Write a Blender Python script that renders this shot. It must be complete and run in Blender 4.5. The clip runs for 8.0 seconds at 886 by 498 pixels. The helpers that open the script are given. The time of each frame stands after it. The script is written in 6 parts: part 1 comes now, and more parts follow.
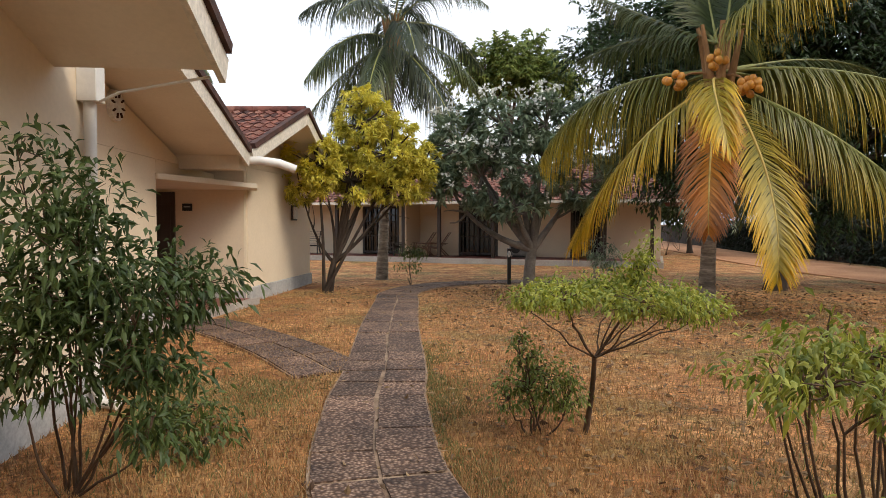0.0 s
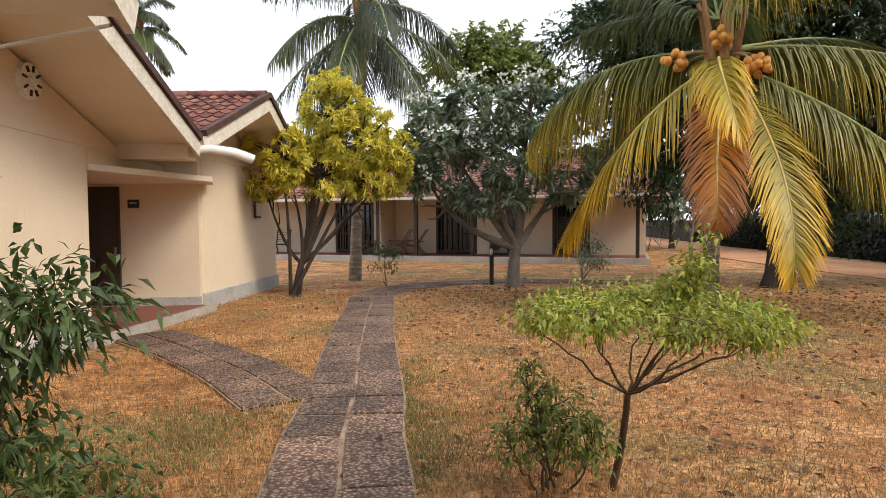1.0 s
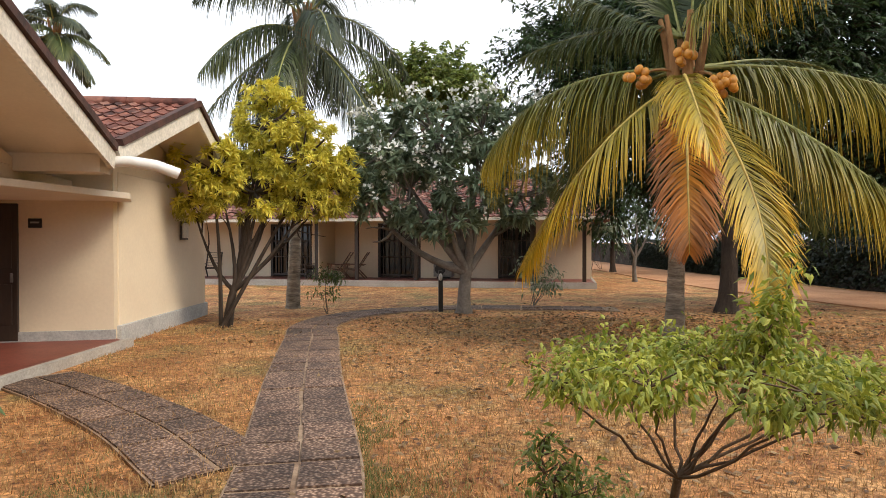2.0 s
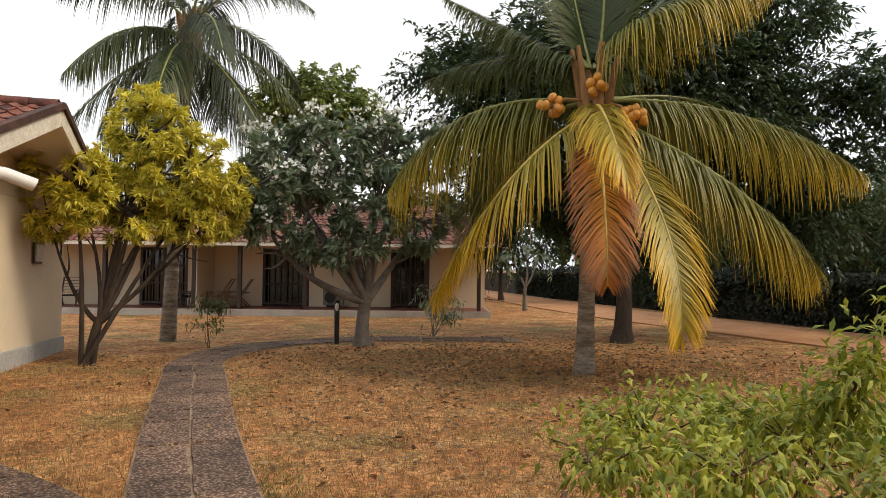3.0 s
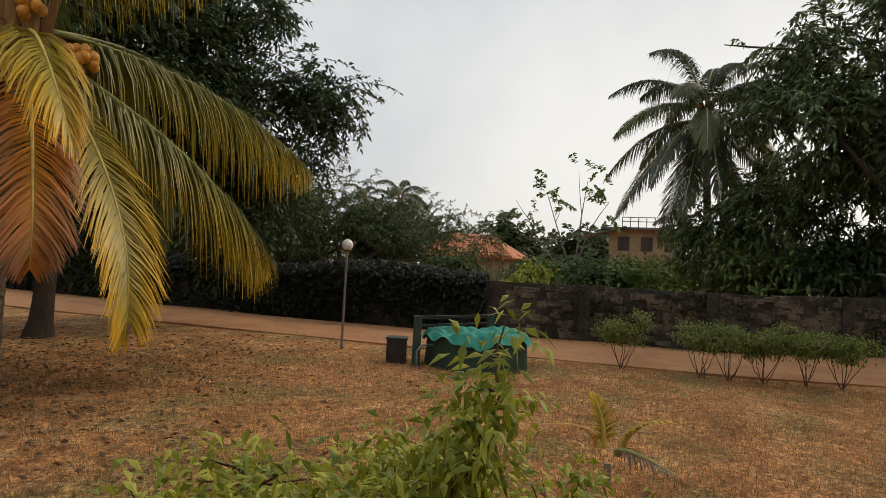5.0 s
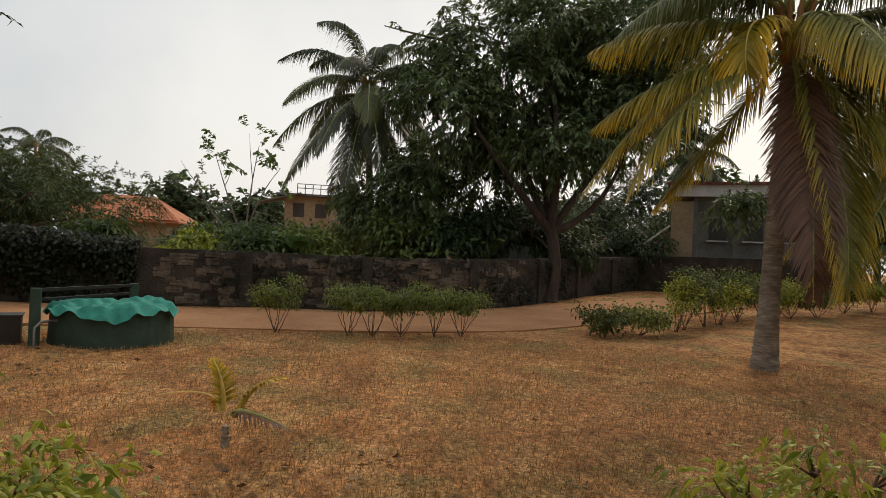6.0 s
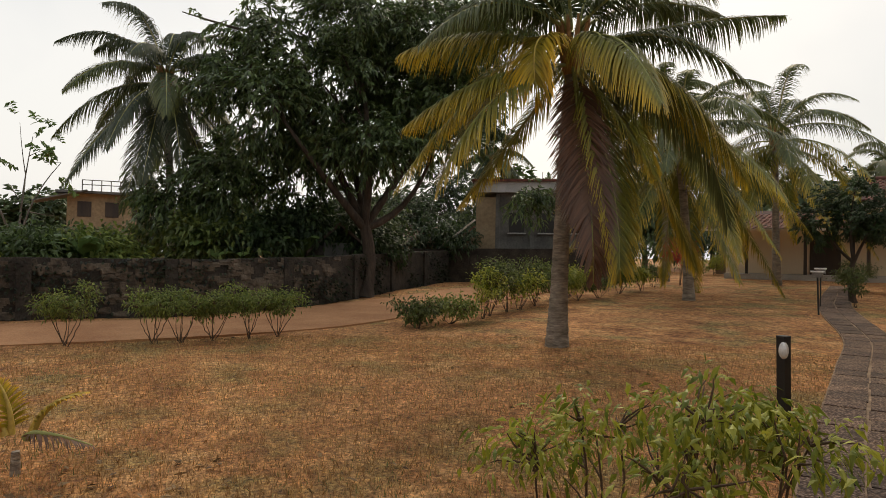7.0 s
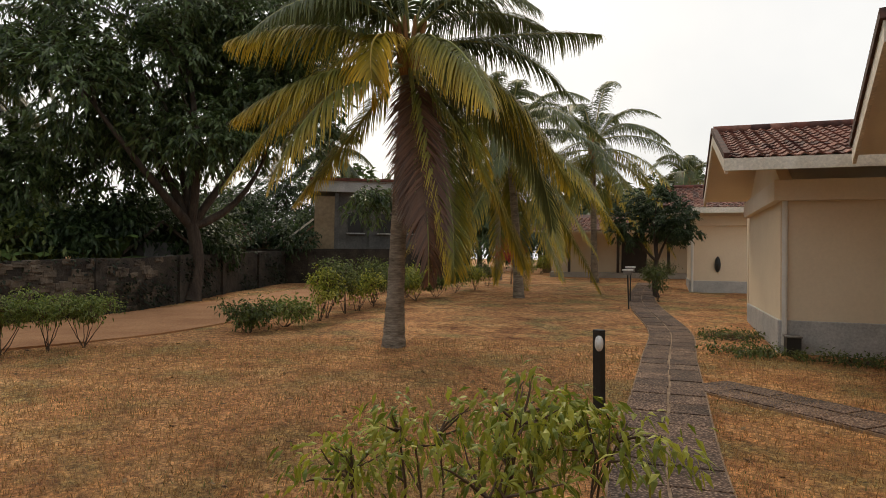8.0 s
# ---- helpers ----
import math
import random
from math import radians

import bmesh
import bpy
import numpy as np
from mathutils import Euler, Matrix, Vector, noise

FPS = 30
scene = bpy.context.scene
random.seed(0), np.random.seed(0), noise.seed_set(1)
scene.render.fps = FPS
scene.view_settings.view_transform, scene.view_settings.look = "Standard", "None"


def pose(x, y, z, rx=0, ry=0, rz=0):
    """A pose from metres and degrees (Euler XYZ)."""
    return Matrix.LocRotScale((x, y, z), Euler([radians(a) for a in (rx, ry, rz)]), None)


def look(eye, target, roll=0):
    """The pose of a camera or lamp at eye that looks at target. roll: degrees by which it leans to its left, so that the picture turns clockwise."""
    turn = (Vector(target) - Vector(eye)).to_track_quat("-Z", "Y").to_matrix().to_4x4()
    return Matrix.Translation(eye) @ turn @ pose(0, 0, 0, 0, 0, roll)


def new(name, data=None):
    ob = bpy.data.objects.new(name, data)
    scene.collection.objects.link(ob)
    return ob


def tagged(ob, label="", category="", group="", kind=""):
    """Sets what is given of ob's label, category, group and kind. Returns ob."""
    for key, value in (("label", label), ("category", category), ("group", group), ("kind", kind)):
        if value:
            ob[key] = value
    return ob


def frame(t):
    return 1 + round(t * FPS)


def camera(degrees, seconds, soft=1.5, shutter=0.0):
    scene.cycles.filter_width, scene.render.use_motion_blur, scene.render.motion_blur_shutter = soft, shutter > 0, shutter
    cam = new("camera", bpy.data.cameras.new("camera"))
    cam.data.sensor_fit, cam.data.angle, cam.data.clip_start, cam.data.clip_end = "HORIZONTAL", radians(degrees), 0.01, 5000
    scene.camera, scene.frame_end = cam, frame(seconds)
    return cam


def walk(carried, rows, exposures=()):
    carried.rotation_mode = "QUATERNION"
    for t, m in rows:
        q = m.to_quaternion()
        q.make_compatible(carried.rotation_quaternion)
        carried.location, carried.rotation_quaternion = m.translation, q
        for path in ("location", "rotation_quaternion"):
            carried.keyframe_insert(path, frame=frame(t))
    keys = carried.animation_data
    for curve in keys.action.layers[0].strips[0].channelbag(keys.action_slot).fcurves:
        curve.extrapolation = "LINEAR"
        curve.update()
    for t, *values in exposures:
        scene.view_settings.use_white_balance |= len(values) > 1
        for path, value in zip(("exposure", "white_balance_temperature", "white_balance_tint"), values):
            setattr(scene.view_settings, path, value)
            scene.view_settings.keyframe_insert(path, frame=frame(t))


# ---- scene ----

cam = camera(70.0, 8.0, soft=0.7)
PATH = [
    # t, x, y, z, yaw, pitch, roll
    (0.0, 0.028, -1.123, 1.565, -3.94, -2.34, -0.14),
    (0.5, 0.111, -0.516, 1.567, -4.40, -2.49, -0.34),
    (1.0, 0.071, 0.013, 1.551, -6.13, -2.63, 0.33),
    (1.2, 0.059, 0.167, 1.549, -6.84, -2.45, 0.41),
    (2.3, -0.066, 1.190, 1.590, -14.47, -0.02, -0.03),
    (2.5, -0.083, 1.322, 1.603, -16.41, 0.31, -0.09),
    (3.0, -0.235, 1.690, 1.590, -22.51, 1.86, -0.59),
    (3.5, -0.077, 2.051, 1.585, -30.01, 3.21, -1.47),
    (4.0, 0.163, 2.420, 1.592, -40.36, 3.66, -1.85),
    (4.5, 0.333, 2.658, 1.572, -54.35, 3.32, -2.21),
    (5.0, 0.328, 2.616, 1.600, -71.08, 2.03, -3.10),
    (5.2, 0.361, 2.503, 1.612, -77.55, 1.49, -2.70),
    (6.3, 0.235, 2.092, 1.611, -105.21, 0.46, -2.23),
    (6.5, 0.184, 2.099, 1.614, -108.36, 0.49, -1.50),
    (7.0, 0.097, 2.206, 1.618, -116.00, 0.58, -0.86),
    (7.5, 0.136, 2.242, 1.621, -124.64, 0.81, -0.75),
    (8.0, 0.188, 2.055, 1.616, -130.32, 0.81, -0.72),
]
walk(cam, [(t, pose(x, y, z, 90 + p, r, w)) for t, x, y, z, w, p, r in PATH],
     [(0.0, 0.72, 6600, 10), (1.0, 1.04, 6650, 10), (2.5, 0.94, 7000, 10), (3.5, 0.32, 7500, 10), (4.5, 0.10, 7550, 10), (5.0, 0.03, 7550, 10), (6.5, 0.07, 7650, 10), (8.0, 0.18, 7500, 10)])

# ---------------------------------------------------------------- light
SUN_EL, SUN_AZ = 42.0, 128.0
world = bpy.data.worlds.new("sky")
scene.world = world
world.use_nodes = True
wn, wl = world.node_tree.nodes, world.node_tree.links
wn.clear()
w_out, w_bg = wn.new("ShaderNodeOutputWorld"), wn.new("ShaderNodeBackground")
w_sky, w_mix = wn.new("ShaderNodeTexSky"), wn.new("ShaderNodeMix")
w_co, w_noise, w_ramp = wn.new("ShaderNodeTexCoord"), wn.new("ShaderNodeTexNoise"), wn.new("ShaderNodeValToRGB")
w_sky.sky_type, w_sky.sun_disc = "NISHITA", False
w_sky.sun_elevation, w_sky.sun_rotation = radians(SUN_EL), radians(SUN_AZ)
w_sky.air_density, w_sky.dust_density = 1.6, 4.0
w_noise.inputs["Scale"].default_value, w_noise.inputs["Detail"].default_value = 1.6, 5.0
w_ramp.color_ramp.elements[0].position, w_ramp.color_ramp.elements[0].color = 0.35, (6.0, 6.8, 8.1, 1)
w_ramp.color_ramp.elements[1].position, w_ramp.color_ramp.elements[1].color = 0.65, (8.5, 9.1, 10.1, 1)
w_mix.data_type = "RGBA"
w_mix.inputs[0].default_value = 0.86
wl.new(w_co.outputs["Generated"], w_noise.inputs["Vector"])
wl.new(w_noise.outputs["Fac"], w_ramp.inputs["Fac"])
wl.new(w_sky.outputs["Color"], w_mix.inputs[6])
wl.new(w_ramp.outputs["Color"], w_mix.inputs[7])
wl.new(w_mix.outputs[2], w_bg.inputs["Color"])
wl.new(w_bg.outputs["Background"], w_out.inputs["Surface"])
w_bg.inputs["Strength"].default_value = 0.100
sun = new("sun", bpy.data.lights.new("sun", "SUN"))
sun.data.energy, sun.data.angle, sun.data.color = 1.25, radians(20), (1.0, 0.90, 0.76)
_a, _e = radians(SUN_AZ), radians(SUN_EL)
sun.matrix_world = look((0, 0, 30), (-30 * math.sin(_a) * math.cos(_e), -30 * math.cos(_a) * math.cos(_e), 30 - 30 * math.sin(_e)))

# ---------------------------------------------------------------- materials


def ramp(nt, fac, stops):
    r = nt.nodes.new("ShaderNodeValToRGB")
    while len(r.color_ramp.elements) < len(stops):
        r.color_ramp.elements.new(0.5)
    for e, (p, c) in zip(r.color_ramp.elements, stops):
        e.position, e.color = p, (*c, 1)
    nt.links.new(fac, r.inputs["Fac"])
    return r.outputs["Color"]


def tex(nt, kind, scale, detail=4.0, stretch=(1, 1, 1), space="Object"):
    co, mp = nt.nodes.new("ShaderNodeTexCoord"), nt.nodes.new("ShaderNodeMapping")
    mp.inputs["Scale"].default_value = stretch
    if space == "World":
        g = nt.nodes.new("ShaderNodeNewGeometry")
        nt.links.new(g.outputs["Position"], mp.inputs["Vector"])
    else:
        nt.links.new(co.outputs[space], mp.inputs["Vector"])
    n = nt.nodes.new("ShaderNodeTexNoise" if kind == "noise" else "ShaderNodeTexVoronoi")
    n.inputs["Scale"].default_value = scale
    if kind == "noise":
        n.inputs["Detail"].default_value = detail
        n.inputs["Roughness"].default_value = 0.62
    nt.links.new(mp.outputs["Vector"], n.inputs["Vector"])
    return n.outputs["Fac"] if kind == "noise" else n.outputs["Distance"]


def blend(nt, a, b, fac, mode="MIX"):
    m = nt.nodes.new("ShaderNodeMix")
    m.data_type, m.blend_type = "RGBA", mode
    for sock, v in ((m.inputs[0], fac), (m.inputs[6], a), (m.inputs[7], b)):
        if hasattr(v, "is_output"):
            nt.links.new(v, sock)
        elif isinstance(v, (int, float)):
            sock.default_value = v
        else:
            sock.default_value = (*v, 1)
    return m.outputs[2]


def base(name, rough=0.8, metal=0.0):
    m = bpy.data.materials.new(name)
    m.use_nodes = True
    p = m.node_tree.nodes["Principled BSDF"]
    p.inputs["Roughness"].default_value, p.inputs["Metallic"].default_value = rough, metal
    return m, m.node_tree, p


def bump(nt, p, h, strength=0.4, dist=0.01):
    b = nt.nodes.new("ShaderNodeBump")
    b.inputs["Strength"].default_value, b.inputs["Distance"].default_value = strength, dist
    nt.links.new(h, b.inputs["Height"])
    nt.links.new(b.outputs["Normal"], p.inputs["Normal"])


def surface(name, dark, light, scale=3.0, fine=40.0, rough=0.8, bumps=0.3, dist=0.01, stretch=(1, 1, 1), metal=0.0, space="World", grain=0.28):
    """Two colours mottled at two scales, with fine relief."""
    m, nt, p = base(name, rough, metal)
    big, small = tex(nt, "noise", scale, 5, stretch, space), tex(nt, "noise", fine, 4, stretch, space)
    mid = tuple((a + b) / 2 for a, b in zip(dark, light))
    c = ramp(nt, big, [(0.3, dark), (0.5, mid), (0.7, light)])
    g = ramp(nt, small, [(0.25, (1 - grain,) * 3), (0.75, (1 + 0.64 * grain,) * 3)])
    nt.links.new(blend(nt, c, g, 1.0, "MULTIPLY"), p.inputs["Base Color"])
    bump(nt, p, small, bumps, dist)
    return m


def leafy(name, dark, light, rough=0.5, translucent=0.35):
    """Leaves: colour varies from leaf to leaf."""
    m, nt, p = base(name, rough)
    g = nt.nodes.new("ShaderNodeNewGeometry")
    mid = tuple((a + b) / 2 for a, b in zip(dark, light))
    c = ramp(nt, g.outputs["Random Per Island"], [(0.0, dark), (0.5, mid), (1.0, light)])
    n = ramp(nt, tex(nt, "noise", 0.9, 3, space="World"), [(0.3, (0.75, 0.75, 0.75)), (0.7, (1.2, 1.2, 1.2))])
    c = blend(nt, c, n, 1.0, "MULTIPLY")
    nt.links.new(c, p.inputs["Base Color"])
    tr, mx = nt.nodes.new("ShaderNodeBsdfTranslucent"), nt.nodes.new("ShaderNodeMixShader")
    mx.inputs[0].default_value = translucent
    nt.links.new(c, tr.inputs["Color"])
    nt.links.new(p.outputs["BSDF"], mx.inputs[1])
    nt.links.new(tr.outputs["BSDF"], mx.inputs[2])
    nt.links.new(mx.outputs["Shader"], nt.nodes["Material Output"].inputs["Surface"])
    return m


def frond_mat(name, inner, mid, outer):
    """Palm leaflets: colour runs from the rib to the leaflet's tip."""
    m, nt, p = base(name, 0.45)
    a = nt.nodes.new("ShaderNodeAttribute")
    a.attribute_name = "along"
    g = nt.nodes.new("ShaderNodeNewGeometry")
    c = ramp(nt, a.outputs["Fac"], [(0.0, inner), (0.5, mid), (1.0, outer)])
    v = ramp(nt, g.outputs["Random Per Island"], [(0.0, (0.65, 0.68, 0.7)), (1.0, (1.25, 1.2, 1.1))])
    c = blend(nt, c, v, 1.0, "MULTIPLY")
    nt.links.new(c, p.inputs["Base Color"])
    tr, mx = nt.nodes.new("ShaderNodeBsdfTranslucent"), nt.nodes.new("ShaderNodeMixShader")
    mx.inputs[0].default_value = 0.3
    nt.links.new(c, tr.inputs["Color"])
    nt.links.new(p.outputs["BSDF"], mx.inputs[1])
    nt.links.new(tr.outputs["BSDF"], mx.inputs[2])
    nt.links.new(mx.outputs["Shader"], nt.nodes["Material Output"].inputs["Surface"])
    return m


def ground_mat():
    m, nt, p = base("dry_lawn", 0.95)
    big, mid, fine = (tex(nt, "noise", s, 6, space="World") for s in (0.22, 1.3, 26.0))
    straw = ramp(nt, mid, [(0.30, (0.26, 0.095, 0.030)), (0.5, (0.50, 0.235, 0.085)), (0.70, (0.68, 0.40, 0.175))])
    green = ramp(nt, fine, [(0.3, (0.15, 0.125, 0.04)), (0.7, (0.34, 0.28, 0.10))])
    patch = ramp(nt, tex(nt, "noise", 0.75, 5, (1, 1, 1), "World"), [(0.50, (0, 0, 0)), (0.62, (0.75, 0.75, 0.75))])
    c = blend(nt, straw, green, patch)
    bare = ramp(nt, big, [(0.5, (0, 0, 0)), (0.68, (0.75, 0.75, 0.75))])
    c = blend(nt, c, (0.62, 0.285, 0.115), bare)
    g = ramp(nt, fine, [(0.32, (0.30, 0.28, 0.26)), (0.68, (1.6, 1.6, 1.6))])
    c = blend(nt, c, g, 1.0, "MULTIPLY")
    clump = ramp(nt, tex(nt, "noise", 7.5, 5, space="World"), [(0.36, (0.50, 0.44, 0.40)), (0.52, (1.0, 1.0, 1.0)), (0.70, (1.3, 1.27, 1.2))])
    c = blend(nt, c, clump, 1.0, "MULTIPLY")
    nt.links.new(c, p.inputs["Base Color"])
    bump(nt, p, fine, 1.0, 0.05)
    return m


def tile_mat():
    m, nt, p = base("clay_tile", 0.85)
    g, o = nt.nodes.new("ShaderNodeNewGeometry"), nt.nodes.new("ShaderNodeObjectInfo")
    add = nt.nodes.new("ShaderNodeMath")
    add.operation = "ADD"
    frac = nt.nodes.new("ShaderNodeMath")
    frac.operation = "FRACT"
    nt.links.new(g.outputs["Random Per Island"], add.inputs[0])
    nt.links.new(o.outputs["Random"], add.inputs[1])
    nt.links.new(add.outputs[0], frac.inputs[0])
    c = ramp(nt, frac.outputs[0], [(0.0, (0.07, 0.026, 0.020)), (0.35, (0.17, 0.055, 0.036)), (0.7, (0.24, 0.09, 0.06)), (1.0, (0.30, 0.15, 0.105))])
    st = ramp(nt, tex(nt, "noise", 5.0, 6, space="World"), [(0.35, (0.4, 0.4, 0.4)), (0.6, (1.1, 1.1, 1.1))])
    nt.links.new(blend(nt, c, st, 1.0, "MULTIPLY"), p.inputs["Base Color"])
    bump(nt, p, tex(nt, "noise", 60.0, 3, space="World"), 0.4, 0.006)
    return m


def path_mat():
    m, nt, p = base("pebble_concrete", 0.92)
    peb, fine, big = tex(nt, "voronoi", 38.0, space="World"), tex(nt, "noise", 90.0, 3, space="World"), tex(nt, "noise", 1.6, 5, space="World")
    o = nt.nodes.new("ShaderNodeObjectInfo")
    c = ramp(nt, peb, [(0.08, (0.40, 0.29, 0.225)), (0.45, (0.15, 0.095, 0.07)), (0.7, (0.07, 0.042, 0.032))])
    v = ramp(nt, o.outputs["Random"], [(0.0, (0.8, 0.8, 0.8)), (1.0, (1.25, 1.22, 1.2))])
    c = blend(nt, c, v, 1.0, "MULTIPLY")
    st = ramp(nt, big, [(0.35, (0.55, 0.55, 0.55)), (0.65, (1.3, 1.25, 1.15))])
    c = blend(nt, c, st, 1.0, "MULTIPLY")
    nt.links.new(c, p.inputs["Base Color"])
    bump(nt, p, peb, 0.8, 0.012)
    return m


def glass_mat():
    m, nt, p = base("pane_glass", 0.06)
    p.inputs["Base Color"].default_value = (0.012, 0.012, 0.012, 1)
    p.inputs["IOR"].default_value = 1.5
    return m


M_WALL = surface("cream_plaster", (0.70, 0.575, 0.42), (0.79, 0.67, 0.50), 0.5, 20, 0.85, 0.06, 0.003, grain=0.05)
M_SOFFIT = surface("pale_soffit", (0.68, 0.59, 0.47), (0.78, 0.69, 0.56), 0.7, 24, 0.8, 0.05, 0.002, grain=0.05)
M_TRIM = surface("cream_trim", (0.62, 0.56, 0.46), (0.76, 0.70, 0.60), 2.5, 22, 0.7, 0.1, 0.003)
M_PLINTH = surface("grey_plinth", (0.36, 0.36, 0.35), (0.52, 0.51, 0.49), 2.0, 26, 0.85, 0.2, 0.005)
M_PIPE = surface("white_pipe", (0.66, 0.63, 0.58), (0.74, 0.71, 0.66), 4.0, 30, 0.5, 0.08, 0.002, grain=0.05)
M_TILE = tile_mat()
M_EDGE = surface("tile_edge", (0.03, 0.016, 0.012), (0.11, 0.045, 0.032), 6, 40, 0.9, 0.4, 0.01)
M_WOOD = surface("dark_wood", (0.022, 0.014, 0.010), (0.055, 0.034, 0.022), 3, 30, 0.5, 0.2, 0.003, (1, 1, 0.15))
M_CHAIR = surface("chair_wood", (0.10, 0.045, 0.02), (0.20, 0.10, 0.05), 3, 30, 0.5, 0.2, 0.003)
M_RED = surface("red_cement", (0.17, 0.045, 0.03), (0.26, 0.075, 0.05), 2, 30, 0.5, 0.1, 0.003)
M_SLAB = surface("cement_slab", (0.34, 0.31, 0.27), (0.48, 0.44, 0.39), 1.5, 30, 0.9, 0.3, 0.006)
M_KERB = surface("sandy_cement", (0.17, 0.10, 0.06), (0.42, 0.30, 0.20), 3.5, 40, 0.95, 0.5, 0.01)
M_ROAD = surface("red_dirt", (0.36, 0.155, 0.065), (0.52, 0.265, 0.125), 0.8, 24, 0.95, 0.5, 0.02)
M_STONE = surface("rubble_stone", (0.016, 0.013, 0.010), (0.075, 0.060, 0.046), 2.2, 18, 0.95, 0.9, 0.04)
M_RUBBLE = surface("pale_rubble", (0.035, 0.027, 0.020), (0.19, 0.15, 0.11), 3.0, 18, 0.95, 0.9, 0.03)
M_CONC = surface("stained_concrete", (0.05, 0.05, 0.048), (0.20, 0.19, 0.175), 0.7, 12, 0.9, 0.3, 0.01)
M_BARK = surface("dark_bark", (0.030, 0.020, 0.014), (0.085, 0.062, 0.045), 4, 22, 0.95, 0.8, 0.03, (1, 1, 0.3))
M_BARKG = surface("grey_bark", (0.11, 0.095, 0.08), (0.24, 0.21, 0.18), 4, 24, 0.9, 0.6, 0.02)
M_BARKB = surface("brown_bark", (0.07, 0.04, 0.025), (0.17, 0.11, 0.07), 5, 24, 0.95, 0.7, 0.02)
M_PTRUNK = surface("palm_bark", (0.14, 0.115, 0.09), (0.42, 0.36, 0.29), 2.5, 9, 0.95, 0.9, 0.03, (1, 1, 4.0), grain=0.5)
M_FIBRE = surface("palm_fibre", (0.22, 0.10, 0.035), (0.46, 0.25, 0.10), 5, 30, 0.9, 0.7, 0.02, (1, 1, 0.2))
M_RIB = surface("frond_rib", (0.42, 0.27, 0.05), (0.58, 0.42, 0.10), 3, 20, 0.5, 0.1, 0.002)
M_RIBG = surface("green_rib", (0.20, 0.21, 0.05), (0.34, 0.33, 0.10), 3, 20, 0.5, 0.1, 0.002)
M_NUT = surface("coconut_husk", (0.50, 0.18, 0.02), (0.66, 0.30, 0.045), 4, 20, 0.4, 0.05, 0.003)
M_FYEL = frond_mat("yellow_frond", (0.165, 0.165, 0.0225), (0.472, 0.341, 0.027), (0.85, 0.506, 0.0315))
M_FMID = frond_mat("olive_frond", (0.0862, 0.118, 0.0252), (0.196, 0.19, 0.0315), (0.644, 0.448, 0.045))
M_FGRN = frond_mat("green_frond", (0.05, 0.078, 0.028), (0.08, 0.105, 0.035), (0.15, 0.16, 0.05))
M_FDRK = frond_mat("deep_frond", (0.035, 0.055, 0.030), (0.05, 0.070, 0.035), (0.09, 0.10, 0.045))
M_FDRY = frond_mat("dry_frond", (0.60, 0.27, 0.03), (0.46, 0.17, 0.028), (0.30, 0.115, 0.035))
M_FBRN = frond_mat("brown_frond", (0.14, 0.075, 0.04), (0.18, 0.09, 0.055), (0.15, 0.09, 0.06))
L_DARK = leafy("deep_leaf", (0.014, 0.032, 0.012), (0.065, 0.110, 0.036))
L_MANGO = leafy("mango_leaf", (0.026, 0.050, 0.017), (0.13, 0.19, 0.062), 0.34)
L_MID = leafy("garden_leaf", (0.035, 0.065, 0.016), (0.11, 0.16, 0.045))
L_FAR = leafy("far_leaf", (0.04, 0.07, 0.03), (0.11, 0.15, 0.06))
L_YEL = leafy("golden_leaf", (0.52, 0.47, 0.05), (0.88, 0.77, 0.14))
# darker, slightly greener copy of the golden leaf, with shade put into its colour
L_YELD = leafy("shaded_gold_leaf", (0.26, 0.26, 0.03), (0.58, 0.52, 0.07))
L_FRAN = leafy("grey_green_leaf", (0.10, 0.15, 0.085), (0.29, 0.35, 0.22), 0.36)
L_BUSH = leafy("lime_leaf", (0.14, 0.20, 0.022), (0.50, 0.50, 0.07))
L_BUSHD = leafy("bush_leaf", (0.04, 0.068, 0.015), (0.16, 0.20, 0.045))
L_HEDGE = leafy("hedge_leaf", (0.085, 0.135, 0.025), (0.27, 0.32, 0.07))
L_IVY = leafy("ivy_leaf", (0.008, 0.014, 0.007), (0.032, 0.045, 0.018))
L_BAN = leafy("banana_leaf", (0.06, 0.12, 0.03), (0.16, 0.24, 0.07))
L_WHITE = leafy("white_petal", (0.72, 0.72, 0.66), (0.85, 0.85, 0.78), 0.6, 0.2)
L_RED = leafy("red_petal", (0.35, 0.03, 0.02), (0.5, 0.06, 0.04))
L_DRYG = leafy("straw_blade", (0.27, 0.135, 0.05), (0.60, 0.38, 0.17), 0.8, 0.2)
L_GRNG = leafy("green_blade", (0.10, 0.12, 0.035), (0.30, 0.29, 0.11), 0.7, 0.2)
L_DEAD = leafy("fallen_leaf", (0.10, 0.05, 0.025), (0.36, 0.24, 0.12), 0.8, 0.1)
M_LAWN = ground_mat()
M_PATH = path_mat()
M_GLASS = glass_mat()
M_BLACK = surface("black_paint", (0.010, 0.010, 0.010), (0.022, 0.021, 0.020), 4, 30, 0.45, 0.1, 0.002)
M_STEEL = surface("grey_steel", (0.16, 0.15, 0.14), (0.30, 0.29, 0.27), 5, 30, 0.5, 0.1, 0.002, metal=0.6)
M_OPAL = surface("opal_glass", (0.74, 0.73, 0.70), (0.82, 0.81, 0.78), 3, 20, 0.3, 0.02, 0.001)
M_NET = surface("green_net", (0.012, 0.20, 0.15), (0.03, 0.34, 0.26), 6, 70, 0.8, 0.5, 0.01)
M_TANK = surface("green_tank", (0.012, 0.035, 0.022), (0.035, 0.075, 0.05), 3, 26, 0.7, 0.3, 0.005)
